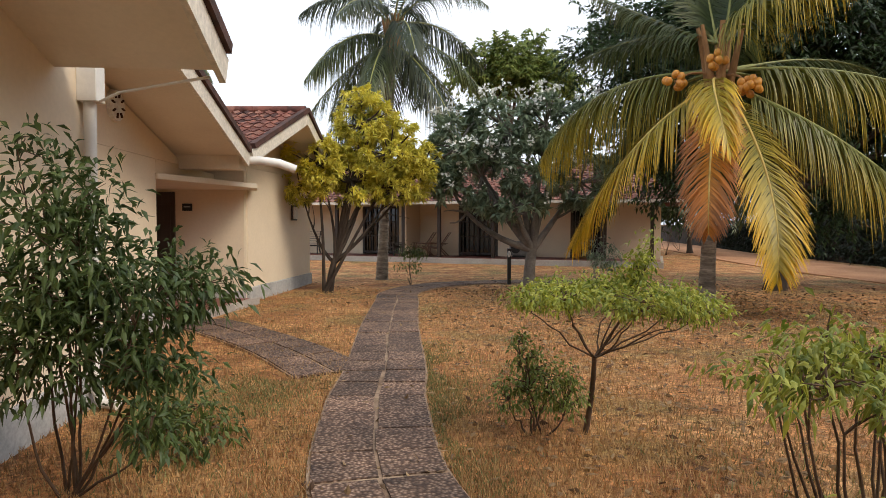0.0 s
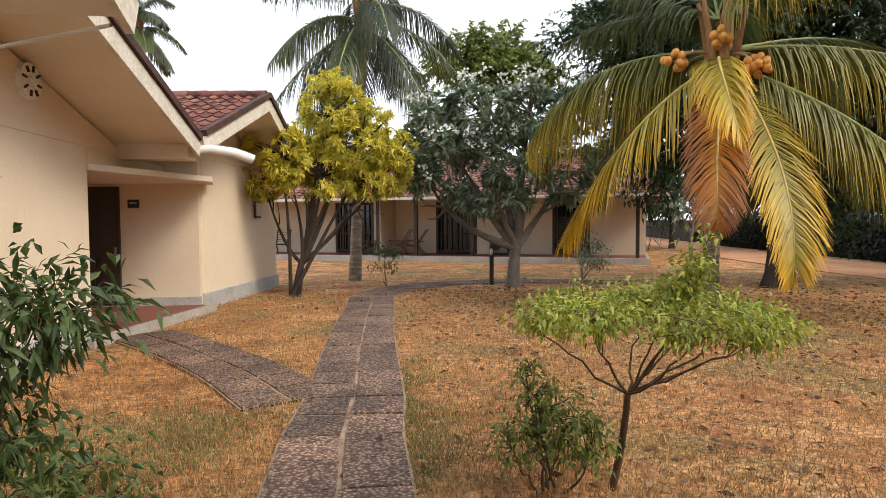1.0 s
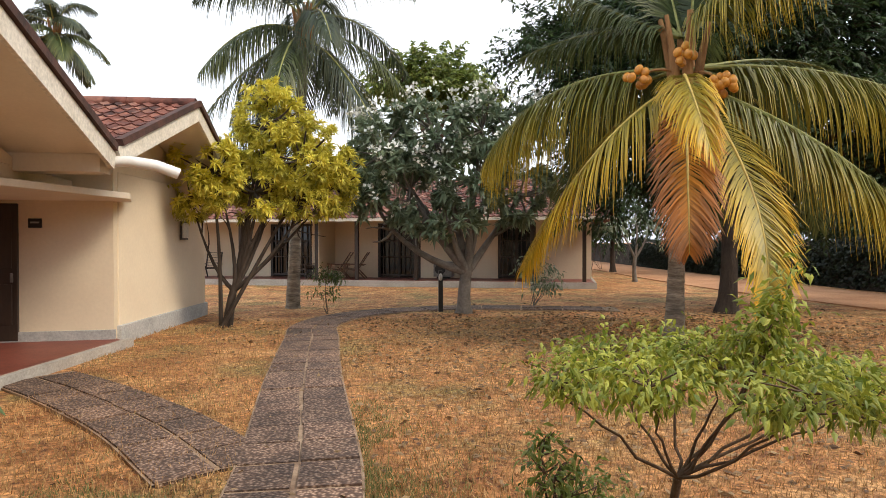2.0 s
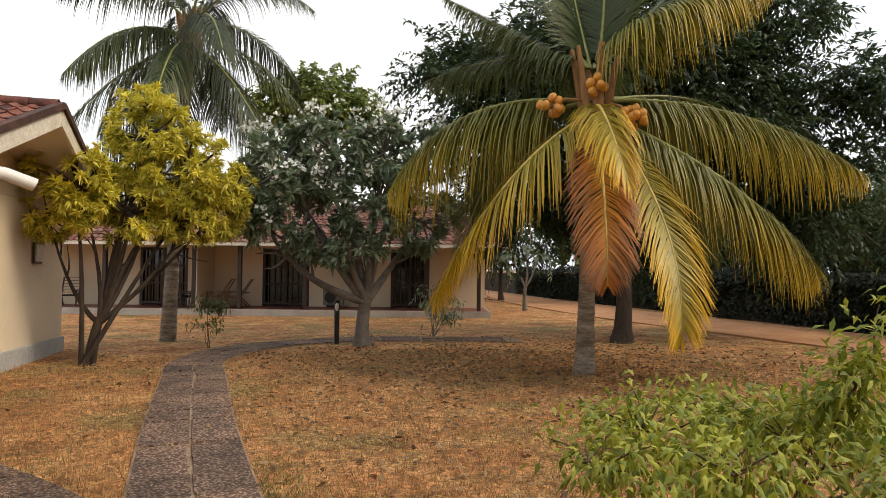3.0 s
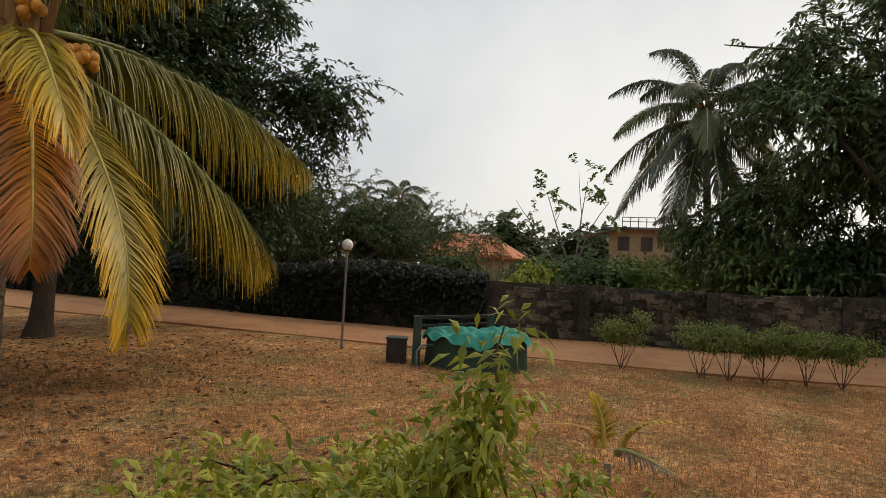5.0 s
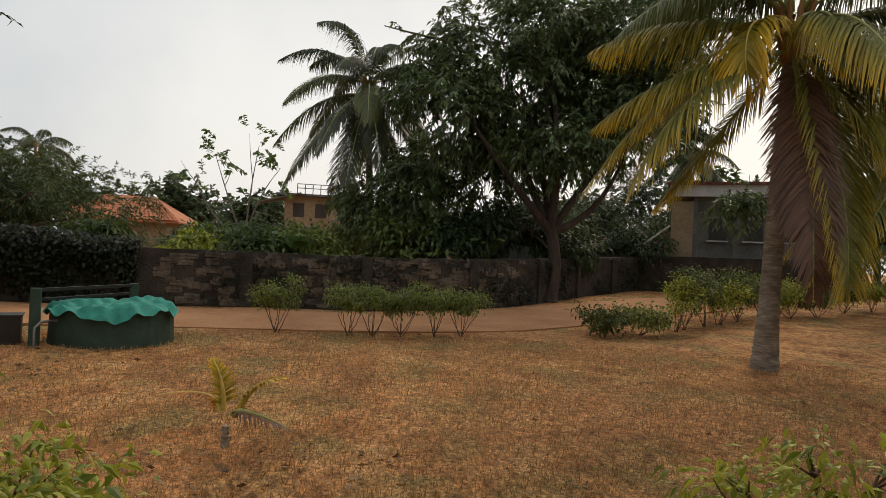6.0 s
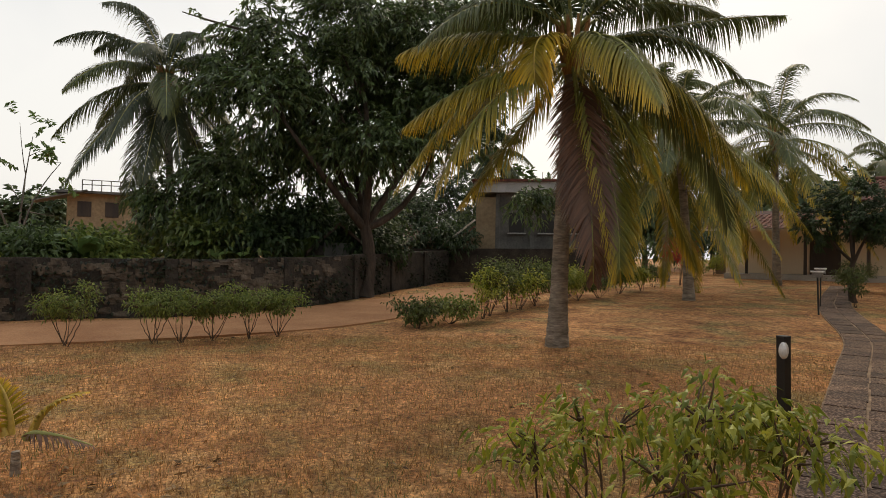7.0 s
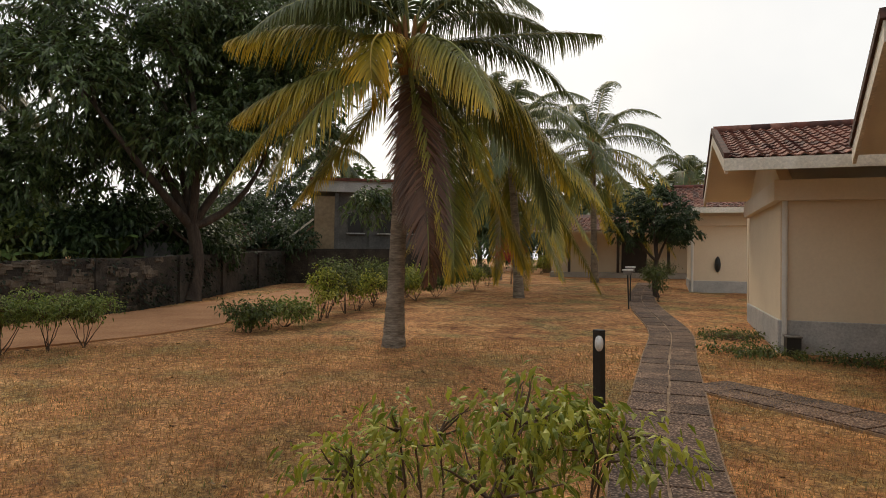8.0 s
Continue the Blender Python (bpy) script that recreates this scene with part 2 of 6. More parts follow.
M_ORANGE = surface("orange_tiles", (0.38, 0.12, 0.055), (0.58, 0.24, 0.13), 0.8, 5, 0.9, 0.5, 0.05, (1, 1, 1))
M_TAN = surface("tan_render", (0.24, 0.17, 0.10), (0.36, 0.27, 0.17), 0.5, 6, 0.9, 0.2, 0.01)


# ---------------------------------------------------------------- mesh helpers
class Mesher:
    """Collects quads and triangles and links them as one mesh."""

    def __init__(self):
        self.v, self.q, self.t, self.a, self.n = [], [], [], [], 0

    def add(self, verts, quads=None, tris=None, along=None):
        verts = np.asarray(verts, float).reshape(-1, 3)
        if quads is not None and len(quads):
            self.q.append(np.asarray(quads, int).reshape(-1, 4) + self.n)
        if tris is not None and len(tris):
            self.t.append(np.asarray(tris, int).reshape(-1, 3) + self.n)
        self.v.append(verts)
        self.a.append(np.zeros(len(verts)) if along is None else np.asarray(along, float))
        self.n += len(verts)
        return self

    def mesh(self, name, mat, smooth=False):
        me = bpy.data.meshes.new(name)
        v = np.concatenate(self.v)
        q = np.concatenate(self.q) if self.q else np.zeros((0, 4), int)
        t = np.concatenate(self.t) if self.t else np.zeros((0, 3), int)
        me.vertices.add(len(v))
        me.vertices.foreach_set("co", v.astype(np.float32).ravel())
        me.loops.add(q.size + t.size)
        me.loops.foreach_set("vertex_index", np.r_[q.ravel(), t.ravel()].astype(np.int32))
        me.polygons.add(len(q) + len(t))
        me.polygons.foreach_set("loop_start", np.r_[np.arange(len(q)) * 4, q.size + np.arange(len(t)) * 3].astype(np.int32))
        me.polygons.foreach_set("use_smooth", np.full(len(q) + len(t), smooth))
        at = me.attributes.new("along", "FLOAT", "POINT")
        at.data.foreach_set("value", np.concatenate(self.a).astype(np.float32))
        me.update(calc_edges=True)
        me.validate()
        me.materials.append(mat)
        return me

    def part(self, name, mat, parent=None, label="", smooth=False):
        ob = new(name, self.mesh(name, mat, smooth))
        if parent:
            ob.parent = parent
            ob.matrix_parent_inverse = parent.matrix_basis.inverted()
        return tagged(ob, label)


def part(name, bm, mat, parent=None, label=""):
    me = bpy.data.meshes.new(name)
    bm.to_mesh(me)
    bm.free()
    me.materials.append(mat)
    ob = new(name, me)
    if parent:
        ob.parent = parent
        ob.matrix_parent_inverse = parent.matrix_basis.inverted()
    return tagged(ob, label)


def thing(name, x, y, z, label, category, group="", kind=""):
    ob = new(name)
    ob.empty_display_size = 0.2
    ob.matrix_basis = pose(x, y, z)
    return tagged(ob, label, category, group, kind)


def box(cx, cy, cz, sx, sy, sz, turn=0.0, bevel=0.006, bm=None):
    """A box with softened edges, its centre and size in metres, turned about z."""
    own = bmesh.new()
    bmesh.ops.create_cube(own, size=1, matrix=pose(cx, cy, cz, 0, 0, turn) @ Matrix.Diagonal((sx, sy, sz, 1)))
    if bevel:
        bmesh.ops.bevel(own, geom=own.edges[:], offset=min(bevel, 0.3 * min(sx, sy, sz)), segments=1, affect="EDGES")
    if bm is None:
        return own
    me = bpy.data.meshes.new("joined")
    own.to_mesh(me)
    own.free()
    bm.from_mesh(me)
    bpy.data.meshes.remove(me)
    return bm


def prism(points, z0, z1, bevel=0.0):
    """A plan outline raised from z0 to z1."""
    bm = bmesh.new()
    f = bm.faces.new([bm.verts.new((x, y, z0)) for x, y in points])
    out = bmesh.ops.extrude_face_region(bm, geom=[f])
    for v in out["geom"]:
        if isinstance(v, bmesh.types.BMVert):
            v.co.z = z1
    bmesh.ops.recalc_face_normals(bm, faces=bm.faces[:])
    if bevel:
        bmesh.ops.bevel(bm, geom=bm.edges[:], offset=bevel, segments=1, affect="EDGES")
    return bm


def slab(quad, thick):
    """A sloping slab: four corners of its top and a thickness downwards."""
    bm = bmesh.new()
    top = [bm.verts.new(p) for p in quad]
    low = [bm.verts.new((p[0], p[1], p[2] - thick)) for p in quad]
    bm.faces.new(top)
    bm.faces.new(low[::-1])
    for i in range(4):
        bm.faces.new((top[i], low[i], low[(i + 1) % 4], top[(i + 1) % 4]))
    bmesh.ops.recalc_face_normals(bm, faces=bm.faces[:])
    return bm


def bar(a, b, wide, high, bm=None):
    """A straight beam from a to b."""
    a, b = Vector(a), Vector(b)
    d = b - a
    own = bmesh.new()
    m = Matrix.Translation((a + b) / 2) @ d.to_track_quat("X", "Z").to_matrix().to_4x4()
    bmesh.ops.create_cube(own, size=1, matrix=m @ Matrix.Diagonal((d.length, wide, high, 1)))
    if bm is None:
        return own
    me = bpy.data.meshes.new("joined")
    own.to_mesh(me)
    own.free()
    bm.from_mesh(me)
    bpy.data.meshes.remove(me)
    return bm


def ground_z(x, y):
    s = 0.55 * x - 0.835 * y
    return 0.03 * np.clip(s - 9.0, 0.0, 26.0)


def gz(x, y):
    return float(ground_z(x, y))


def tube(mesher, pts, radii, seg=7, along=None):
    pts = np.asarray(pts, float)
    n = len(pts)
    tan = np.gradient(pts, axis=0)
    tan /= np.linalg.norm(tan, axis=1)[:, None] + 1e-9
    ref = np.array([0.31, 0.95, 0.05])
    s = np.cross(tan, ref)
    s /= np.linalg.norm(s, axis=1)[:, None] + 1e-9
    u = np.cross(s, tan)
    ang = np.linspace(0, 2 * np.pi, seg, endpoint=False)
    ring = s[:, None] * np.cos(ang)[None, :, None] + u[:, None] * np.sin(ang)[None, :, None]
    v = (pts[:, None] + ring * np.asarray(radii, float)[:, None, None]).reshape(-1, 3)
    i, j = np.meshgrid(np.arange(n - 1), np.arange(seg), indexing="ij")
    k = (j + 1) % seg
    q = np.stack([i * seg + j, i * seg + k, (i + 1) * seg + k, (i + 1) * seg + j], -1).reshape(-1, 4)
    mesher.add(v, q, along=np.zeros(len(v)))
    cap = np.r_[v[-seg:], [pts[-1]]]
    mesher.add(cap, tris=[(a, (a + 1) % seg, seg) for a in range(seg)])


def bez(a, b, c, n):
    t = np.linspace(0, 1, n)[:, None]
    a, b, c = (np.asarray(p, float) for p in (a, b, c))
    return (1 - t) ** 2 * a + 2 * t * (1 - t) * b + t * t * c


def unit(v):
    v = np.asarray(v, float)
    return v / (np.linalg.norm(v, axis=-1, keepdims=True) + 1e-9)


def leaves(mesher, rng, at, way, length, width, sag=0.2):
    """Pointed leaves, each two folded triangles pairs along its midrib."""
    n = len(at)
    way = unit(way)
    side = unit(np.cross(way, rng.normal(size=(n, 3)) * 0.5 + (0, 0, 1)))
    up = np.cross(side, way)
    ln = (length * rng.uniform(0.7, 1.25, n))[:, None]
    wd = (width * rng.uniform(0.8, 1.2, n))[:, None]
    tip = at + way * ln - np.array((0, 0, 1.0)) * ln * sag
    m = at + way * ln * 0.45 + up * ln * 0.06
    v = np.stack([at, m + side * wd / 2 - up * wd * 0.12, tip, m - side * wd / 2 - up * wd * 0.12, m], 1).reshape(-1, 3)
    b = (np.arange(n) * 5)[:, None]
    q = np.concatenate([b + [0, 1, 2, 4], b + [0, 4, 2, 3]])
    mesher.add(v, q)


def in_blobs(rng, blobs, n, shell=0.55):
    """Points inside a union of ellipsoids, denser toward their skins, with the outward way."""
    vol = np.array([b[3] * b[4] * b[5] for b in blobs]) ** 0.8
    pick = rng.choice(len(blobs), n, p=vol / vol.sum())
    b = np.array(blobs)[pick]
    d = unit(rng.normal(size=(n, 3)))
    r = 1 - (1 - shell) * rng.random(n) ** 1.6 * 1.2
    r *= 1 + 0.10 * np.sin(d[:, 0] * 7 + b[:, 0] * 3) * np.sin(d[:, 1] * 6 + b[:, 1] * 2) * 1.6 + 0.06 * rng.normal(size=n)
    return b[:, :3] + d * b[:, 3:6] * r[:, None], d


def frond(mesher, rib, rng, pts, lmax, droop=0.6, pairs=58, spread=0.9, start=0.10, wide=0.034):
    """One feather leaf along a curve: a tapering rib and hanging leaflets on both sides."""
    n, pairs, lmax = len(pts), int(pairs * 1.75), lmax * 1.15
    length = np.linalg.norm(np.diff(pts, axis=0), axis=1).sum()
    tube(rib, pts, np.linspace(0.035, 0.006, n), 5)
    s = np.linspace(start, 0.995, pairs)
    f = s * (n - 1)
    i = np.minimum(f.astype(int), n - 2)
    p = pts[i] + (pts[i + 1] - pts[i]) * (f - i)[:, None]
    tan = unit(np.gradient(pts, axis=0))[i]
    side = unit(np.cross(tan, (0, 0, 1.0)) + np.array([1e-3, 0, 0]))
    up = np.cross(side, tan)
    prof = np.clip(np.sin(np.pi * np.clip(0.18 + 0.80 * s, 0, 1)) ** 0.7, 0.22, 1)
    for sg in (-1, 1):
        ln = (lmax * prof * rng.uniform(0.85, 1.1, pairs))[:, None]
        fw = (0.42 + 0.62 * s[:, None]) * rng.uniform(0.85, 1.15, (pairs, 1))
        d = unit(side * sg * spread + tan * fw + up * 0.22 + rng.normal(size=(pairs, 3)) * 0.05)
        g = droop * rng.uniform(0.75, 1.25, (pairs, 1))
        w = unit(np.cross(d, side * sg * 0.2 + up))
        k = np.array([0.0, 0.35, 0.7, 1.0])
        wk = np.array([0.6, 1.0, 0.75, 0.12]) * wide / 2
        vs, al = [], []
        for a, ww in zip(k, wk):
            c = p + ln * (d * a * (1 - 0.25 * a * g) + np.array((0, 0, -1.0)) * g * a * a * 0.8)
            vs += [c - w * ww, c + w * ww]
            al += [np.full(pairs, a), np.full(pairs, a)]
        v = np.stack(vs, 1).reshape(-1, 3)
        al = np.clip(np.stack(al, 1) * 0.75 + s[:, None] * 0.35 - 0.05, 0, 1).ravel()
        b = (np.arange(pairs) * 8)[:, None]
        q = np.concatenate([b + [0, 1, 3, 2], b + [2, 3, 5, 4], b + [4, 5, 7, 6]])
        mesher.add(v, q, along=al)
    return length


def palm(name, base_xyz, crown, fronds, label, trunk_r=0.16, seed=1, flare=1.5, group="coconut palms", fibre=1.0, detail=58, wide=0.030):
    """A coconut palm: ringed trunk, fibrous heart and the given feather leaves."""
    rng = np.random.default_rng(seed)
    b, c = np.array(base_xyz, float), np.array(crown, float)
    t = thing(name, *b, label, "palm tree", group)
    tr = Mesher()
    n = 90
    k = np.linspace(0, 1, n)
    mid = (b + c) / 2 + np.array([0.10 * (c[1] - b[1]), 0.10 * (b[0] - c[0]), 0]) - np.array([*(c - b)[:2], 0]) * 0.22
    line = bez(b - (0, 0, 0.05), mid, c, n)
    r = trunk_r * (0.78 + 0.22 * (1 - k)) * (1 + (flare - 1) * np.exp(-k * 9)) * (1 + 0.05 * (np.arange(n) % 3 == 0) + 0.02 * rng.normal(size=n))
    tube(tr, line, r, 11)
    tr.part("trunk", M_PTRUNK, t, smooth=True)
    if fibre:
        hb = Mesher()
        for i in range(12):
            a = i * 2.4 + rng.random()
            o = np.array([math.cos(a), math.sin(a), 0])
            tube(hb, bez(c - (0, 0, 0.3 * fibre) + o * 0.10 * fibre, c + o * 0.17 * fibre + (0, 0, 0.15), c + o * 0.30 * fibre + (0, 0, 0.72 * fibre), 5), np.array([0.07, 0.075, 0.06, 0.045, 0.03]) * (0.6 + 0.4 * fibre), 5)
        hb.part("leaf_base", M_FIBRE, t, "orange-brown fibrous leaf bases", smooth=True)
    for ctrl, tip, lm, dr, mat, *more in fronds:
        m, ribm = Mesher(), Mesher()
        st = c + np.array([0, 0, 0.5 * fibre if ctrl[2] > 0.9 else 0.1 if ctrl[2] > 0 else -0.12]) + unit(np.array([ctrl[0], ctrl[1], 0])) * 0.1
        frond(m, ribm, rng, bez(st, c + np.array(ctrl), c + np.array(tip), 16), lm, dr, more[0] if more else detail, wide=wide)
        f = m.part("frond", mat, t)
        ribm.part("rib", M_RIB if mat in (M_FYEL, M_FDRY) else M_RIBG, f, smooth=True)
    return t


def random_fronds(rng, count, reach, mats, low=-0.75, lm=0.62, droop=0.7, high=1.25):
    """Leaves spread round the crown from upright to hanging."""
    out = []
    for i in range(count):
        a, e = i * 2.39996 + rng.uniform(-0.25, 0.25), high + (low - high) * (i / (count - 1)) ** 0.85
        r = reach * rng.uniform(0.85, 1.1)
        d = np.array([math.cos(a), math.sin(a)])
        ctrl = (*(d * r * 0.55 * math.cos(e)), r * 0.62 * math.sin(e) + 0.18 * r)
        tip = (*(d * r * (0.55 + 0.45 * math.cos(e)) * 0.95), r * (0.95 * math.sin(e) - 0.38))
        out.append((ctrl, tip, lm * rng.uniform(0.85, 1.1), droop * rng.uniform(0.8, 1.3), mats[int(i / count * len(mats))]))
    return out


def limbs(mesher, base_xyz, fork, ends, r0, rng, twigs=3, seg=7):
    """A trunk that forks into bent limbs toward the given ends."""
    b, f = np.array(base_xyz, float), np.array(fork, float)
    k = np.linspace(0, 1, 8)
    tube(mesher, bez(b - (0, 0, 0.06), (b + f) / 2 + rng.normal(size=3) * 0.06 * np.linalg.norm(f - b) * (1, 1, 0), f, 8), r0 * (1 - 0.25 * k + 0.5 * np.exp(-k * 12)), seg + 2)
    for e in ends:
        e = np.array(e, float)
        mid = (f + e) / 2 + rng.normal(size=3) * 0.10 * np.linalg.norm(e - f) + (0, 0, -0.06 * np.linalg.norm(e - f))
        line = bez(f - (0, 0, 0.1), mid, e, 8)
        tube(mesher, line, r0 * 0.62 * np.linspace(1, 0.22, 8), seg)
        for j in range(twigs):
            s = line[rng.integers(3, 8)]
            o = s + (e - f) * rng.uniform(0.05, 0.2) + rng.normal(size=3) * 0.13 * np.linalg.norm(e - f)
            tube(mesher, bez(s, (s + o) / 2 + rng.normal(size=3) * 0.05, o, 4), r0 * 0.24 * np.linspace(1, 0.3, 4), 5)


def tree(name, base_xyz, fork, blobs, count, length, width, leaf_mat, bark, r0, label, seed=1, group="", sag=0.25, shell=0.5, droop=0.3, category="tree", clump=26, puff=1.9):
    """A forked trunk and a crown of single leaves gathered in uneven clumps."""
    rng = np.random.default_rng(seed)
    t = thing(name, *base_xyz, label, category, group)
    m = Mesher()
    limbs(m, base_xyz, fork, [b[:3] for b in blobs][:7], r0, rng)
    m.part("trunk", bark, t, smooth=True)
    cl = max(60, count // clump)
    cp, cd = in_blobs(rng, blobs, cl, shell)
    per = 14
    ns = count // per
    pick = rng.integers(0, cl, ns)
    spread = length * puff
    start = cp[pick] + rng.normal(size=(ns, 3)) * spread * (0.55, 0.55, 0.4) - cd[pick] * spread * 0.6
    run = unit(cd[pick] * 0.9 + rng.normal(size=(ns, 3)) * 0.55 + (0, 0, 0.15)) * (spread * rng.uniform(0.8, 1.7, ns))[:, None]
    k = np.linspace(0, 1, per)
    fall = np.array((0, 0, -1.0)) * (0.22 + 0.3 * droop)
    reach = np.linalg.norm(run, axis=1)[:, None]
    line = lambda q: start + run * q + fall * reach * q * q
    at = np.stack([line(q) for q in k], 1).reshape(-1, 3)
    flip = np.tile(np.where(np.arange(per) % 2, 1.0, -1.0), ns)[:, None]
    side = np.repeat(unit(np.cross(run, (0.1, 0.2, 1.0))), per, 0) * flip
    way = side * 0.75 + np.repeat(unit(run), per, 0) * 0.75 + rng.normal(size=at.shape) * 0.35 - (0, 0, droop)
    c = Mesher()
    leaves(c, rng, at, way, length, width, sag)
    c.part("crown", leaf_mat, t)
    w = Mesher()
    knots = [line(q) for q in (0.0, 0.5, 1.0)]
    for e in (np.array([1.0, 0.2, 0.3]), np.array([-0.2, 1.0, 0.4])):
        off = unit(np.cross(run, e)) * length * 0.045
        v = np.stack([knots[0] - off, knots[0] + off, knots[1] - off * 0.7, knots[1] + off * 0.7, knots[2] - off * 0.3, knots[2] + off * 0.3], 1).reshape(-1, 3)
        b = (np.arange(ns) * 6)[:, None]
        w.add(v, np.concatenate([b + [0, 1, 3, 2], b + [2, 3, 5, 4]]))
    tagged(w.part("twig", bark, t), kind="stuff")
    return t


def rosette_tree(name, base_xyz, fork, blobs, clumps, per, length, width, mats, bark, r0, label, seed=1, shell=0.75, flowers=0):
    """A crown of leaf rosettes at the twig ends, with flower heads when given."""
    rng = np.random.default_rng(seed)
    t = thing(name, *base_xyz, label, "tree")
    m = Mesher()
    limbs(m, base_xyz, fork, [b[:3] for b in blobs], r0, rng, twigs=5)
    cp, cd = in_blobs(rng, blobs, clumps, shell)
    lump, _ = in_blobs(rng, blobs, clumps // 14, shell + 0.15)
    near = np.argmin(((cp[:, None] - lump[None]) ** 2).sum(2), axis=1)
    cp = cp + (lump[near] - cp) * 0.35
    for i in range(0, clumps, 9):
        b = np.array(min(blobs, key=lambda q: np.linalg.norm(np.array(q[:3]) - cp[i]))[:3])
        tube(m, bez(b, (b + cp[i]) / 2 - (0, 0, 0.08), cp[i], 4), np.array([0.03, 0.024, 0.018, 0.012]), 4)
    m.part("trunk", bark, t, smooth=True)
    # rosettes facing down or toward +y take the second leaf, painting the shaded side
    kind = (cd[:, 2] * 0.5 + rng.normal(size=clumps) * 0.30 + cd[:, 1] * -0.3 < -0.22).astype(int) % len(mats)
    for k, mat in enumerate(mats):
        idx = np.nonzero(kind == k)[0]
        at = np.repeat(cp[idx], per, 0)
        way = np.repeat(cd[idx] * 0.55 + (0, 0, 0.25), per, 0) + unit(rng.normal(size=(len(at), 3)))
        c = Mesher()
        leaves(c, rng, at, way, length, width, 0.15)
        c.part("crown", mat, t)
    if flowers:
        idx = np.argsort(-(cd[:, 2] * 1.1 - cd[:, 1] * 0.5 + rng.normal(size=clumps) * 0.35))[:flowers]
        at = np.repeat(cp[idx] + cd[idx] * 0.32, 9, 0) + rng.normal(size=(flowers * 9, 3)) * 0.055
        c = Mesher()
        leaves(c, rng, at, rng.normal(size=(len(at), 3)) + (0, 0, 0.6), 0.085, 0.07, 0.0)
        c.part("blossom", L_WHITE, t, "clusters of white blossom")
    return t


def bush(name, x, y, top, blobs, count, length, width, mat, label, seed, stems=5, group="", droop=0.45, bark=None, base_z=None, fork=None):
    """A shrub with several thin stems and drooping pointed leaves."""
    rng = np.random.default_rng(seed)
    z = gz(x, y) if base_z is None else base_z
    t = thing(name, x, y, z, label, "bush", group)
    cl = max(30, count // 12)
    cp, cd = in_blobs(rng, blobs, cl, 0.45)
    m = Mesher()
    paths = []
    for i in range(stems):
        b = blobs[i % len(blobs)]
        e = np.array(b[:3]) + rng.normal(size=3) * 0.2 * np.array(b[3:6]) - (0, 0, 0.4 * b[5])
        s = np.array([x, y, z - 0.03]) + rng.normal(size=3) * (0.03, 0.03, 0) if fork is None else np.array(fork, float)
        mid = (s + e) / 2 + (e - s) * (0.16, 0.16, -0.02) + rng.normal(size=3) * 0.03
        line = bez(s, mid, e, 9) + np.r_[np.zeros((1, 3)), rng.normal(size=(8, 3)) * 0.008]
        tube(m, line, (0.010 if fork is None else 0.008) * np.linspace(1, 0.3, 9), 5)
        paths.append(line[3:])
    joints = np.concatenate(paths)
    for q in cp[: min(cl, 160)]:
        d = np.linalg.norm(joints - q, axis=1) + 0.8 * np.maximum(0, joints[:, 2] - q[2] + 0.03)
        a = joints[np.argmin(d)]
        tube(m, bez(a, (a + q) / 2 + rng.normal(size=3) * 0.02, q, 4), np.array([0.0045, 0.0038, 0.003, 0.0015]), 4)
    if fork is not None:
        tube(m, bez((x, y, z - 0.04), ((x + fork[0]) / 2 + 0.03, (y + fork[1]) / 2, (z + fork[2]) / 2), fork, 7), np.linspace(0.024, 0.017, 7), 7)
    m.part("stem", bark or M_BARKB, t, smooth=True)
    pick = rng.integers(0, cl, count)
    at = cp[pick] + rng.normal(size=(count, 3)) * length * (0.9, 0.9, 0.6)
    way = cd[pick] * 0.6 + rng.normal(size=(count, 3)) * 0.6 - (0, 0, droop)
    c = Mesher()
    leaves(c, rng, at, way, length, width, 0.25)
    c.part("foliage", mat, t)
    return t


# ---------------------------------------------------------------- ground, road, paths
def smooth_line(pts, n):
    """A smooth plan curve through the given points."""
    pts = np.asarray(pts, float)
    p = np.vstack([2 * pts[0] - pts[1], pts, 2 * pts[-1] - pts[-2]])
    out = []
    for i in range(1, len(p) - 2):
        for t in np.linspace(0, 1, n, endpoint=False):
            a, b, c, d = p[i - 1], p[i], p[i + 1], p[i + 2]
            out.append(0.5 * (2 * b + (c - a) * t + (2 * a - 5 * b + 4 * c - d) * t * t + (3 * b - a - 3 * c + d) * t**3))
    out.append(pts[-1])
    return np.array(out)


def strip(name, line, left, right, lift, mat, label, category, drop=0.06):
    """A band that follows the ground along a plan curve."""
    tan = unit(np.gradient(line, axis=0))
    nrm = np.stack([-tan[:, 1], tan[:, 0]], 1)
    m, n = Mesher(), len(line)
    cols = [(left, -drop), (left, lift), (0.5 * (left + right), lift * 1.15), (right, lift), (right, -drop)]
    v = []
    for off, z in cols:
        p = line + nrm * off
        v.append(np.c_[p, ground_z(p[:, 0], p[:, 1]) + z])
    v = np.stack(v, 1).reshape(-1, 3)
    k = len(cols)
    q = [(i * k + j, i * k + j + 1, (i + 1) * k + j + 1, (i + 1) * k + j) for i in range(n - 1) for j in range(k - 1)]
    m.add(v, q)
    ob = m.part(name, mat)
    return tagged(ob, label, category, kind="structure")


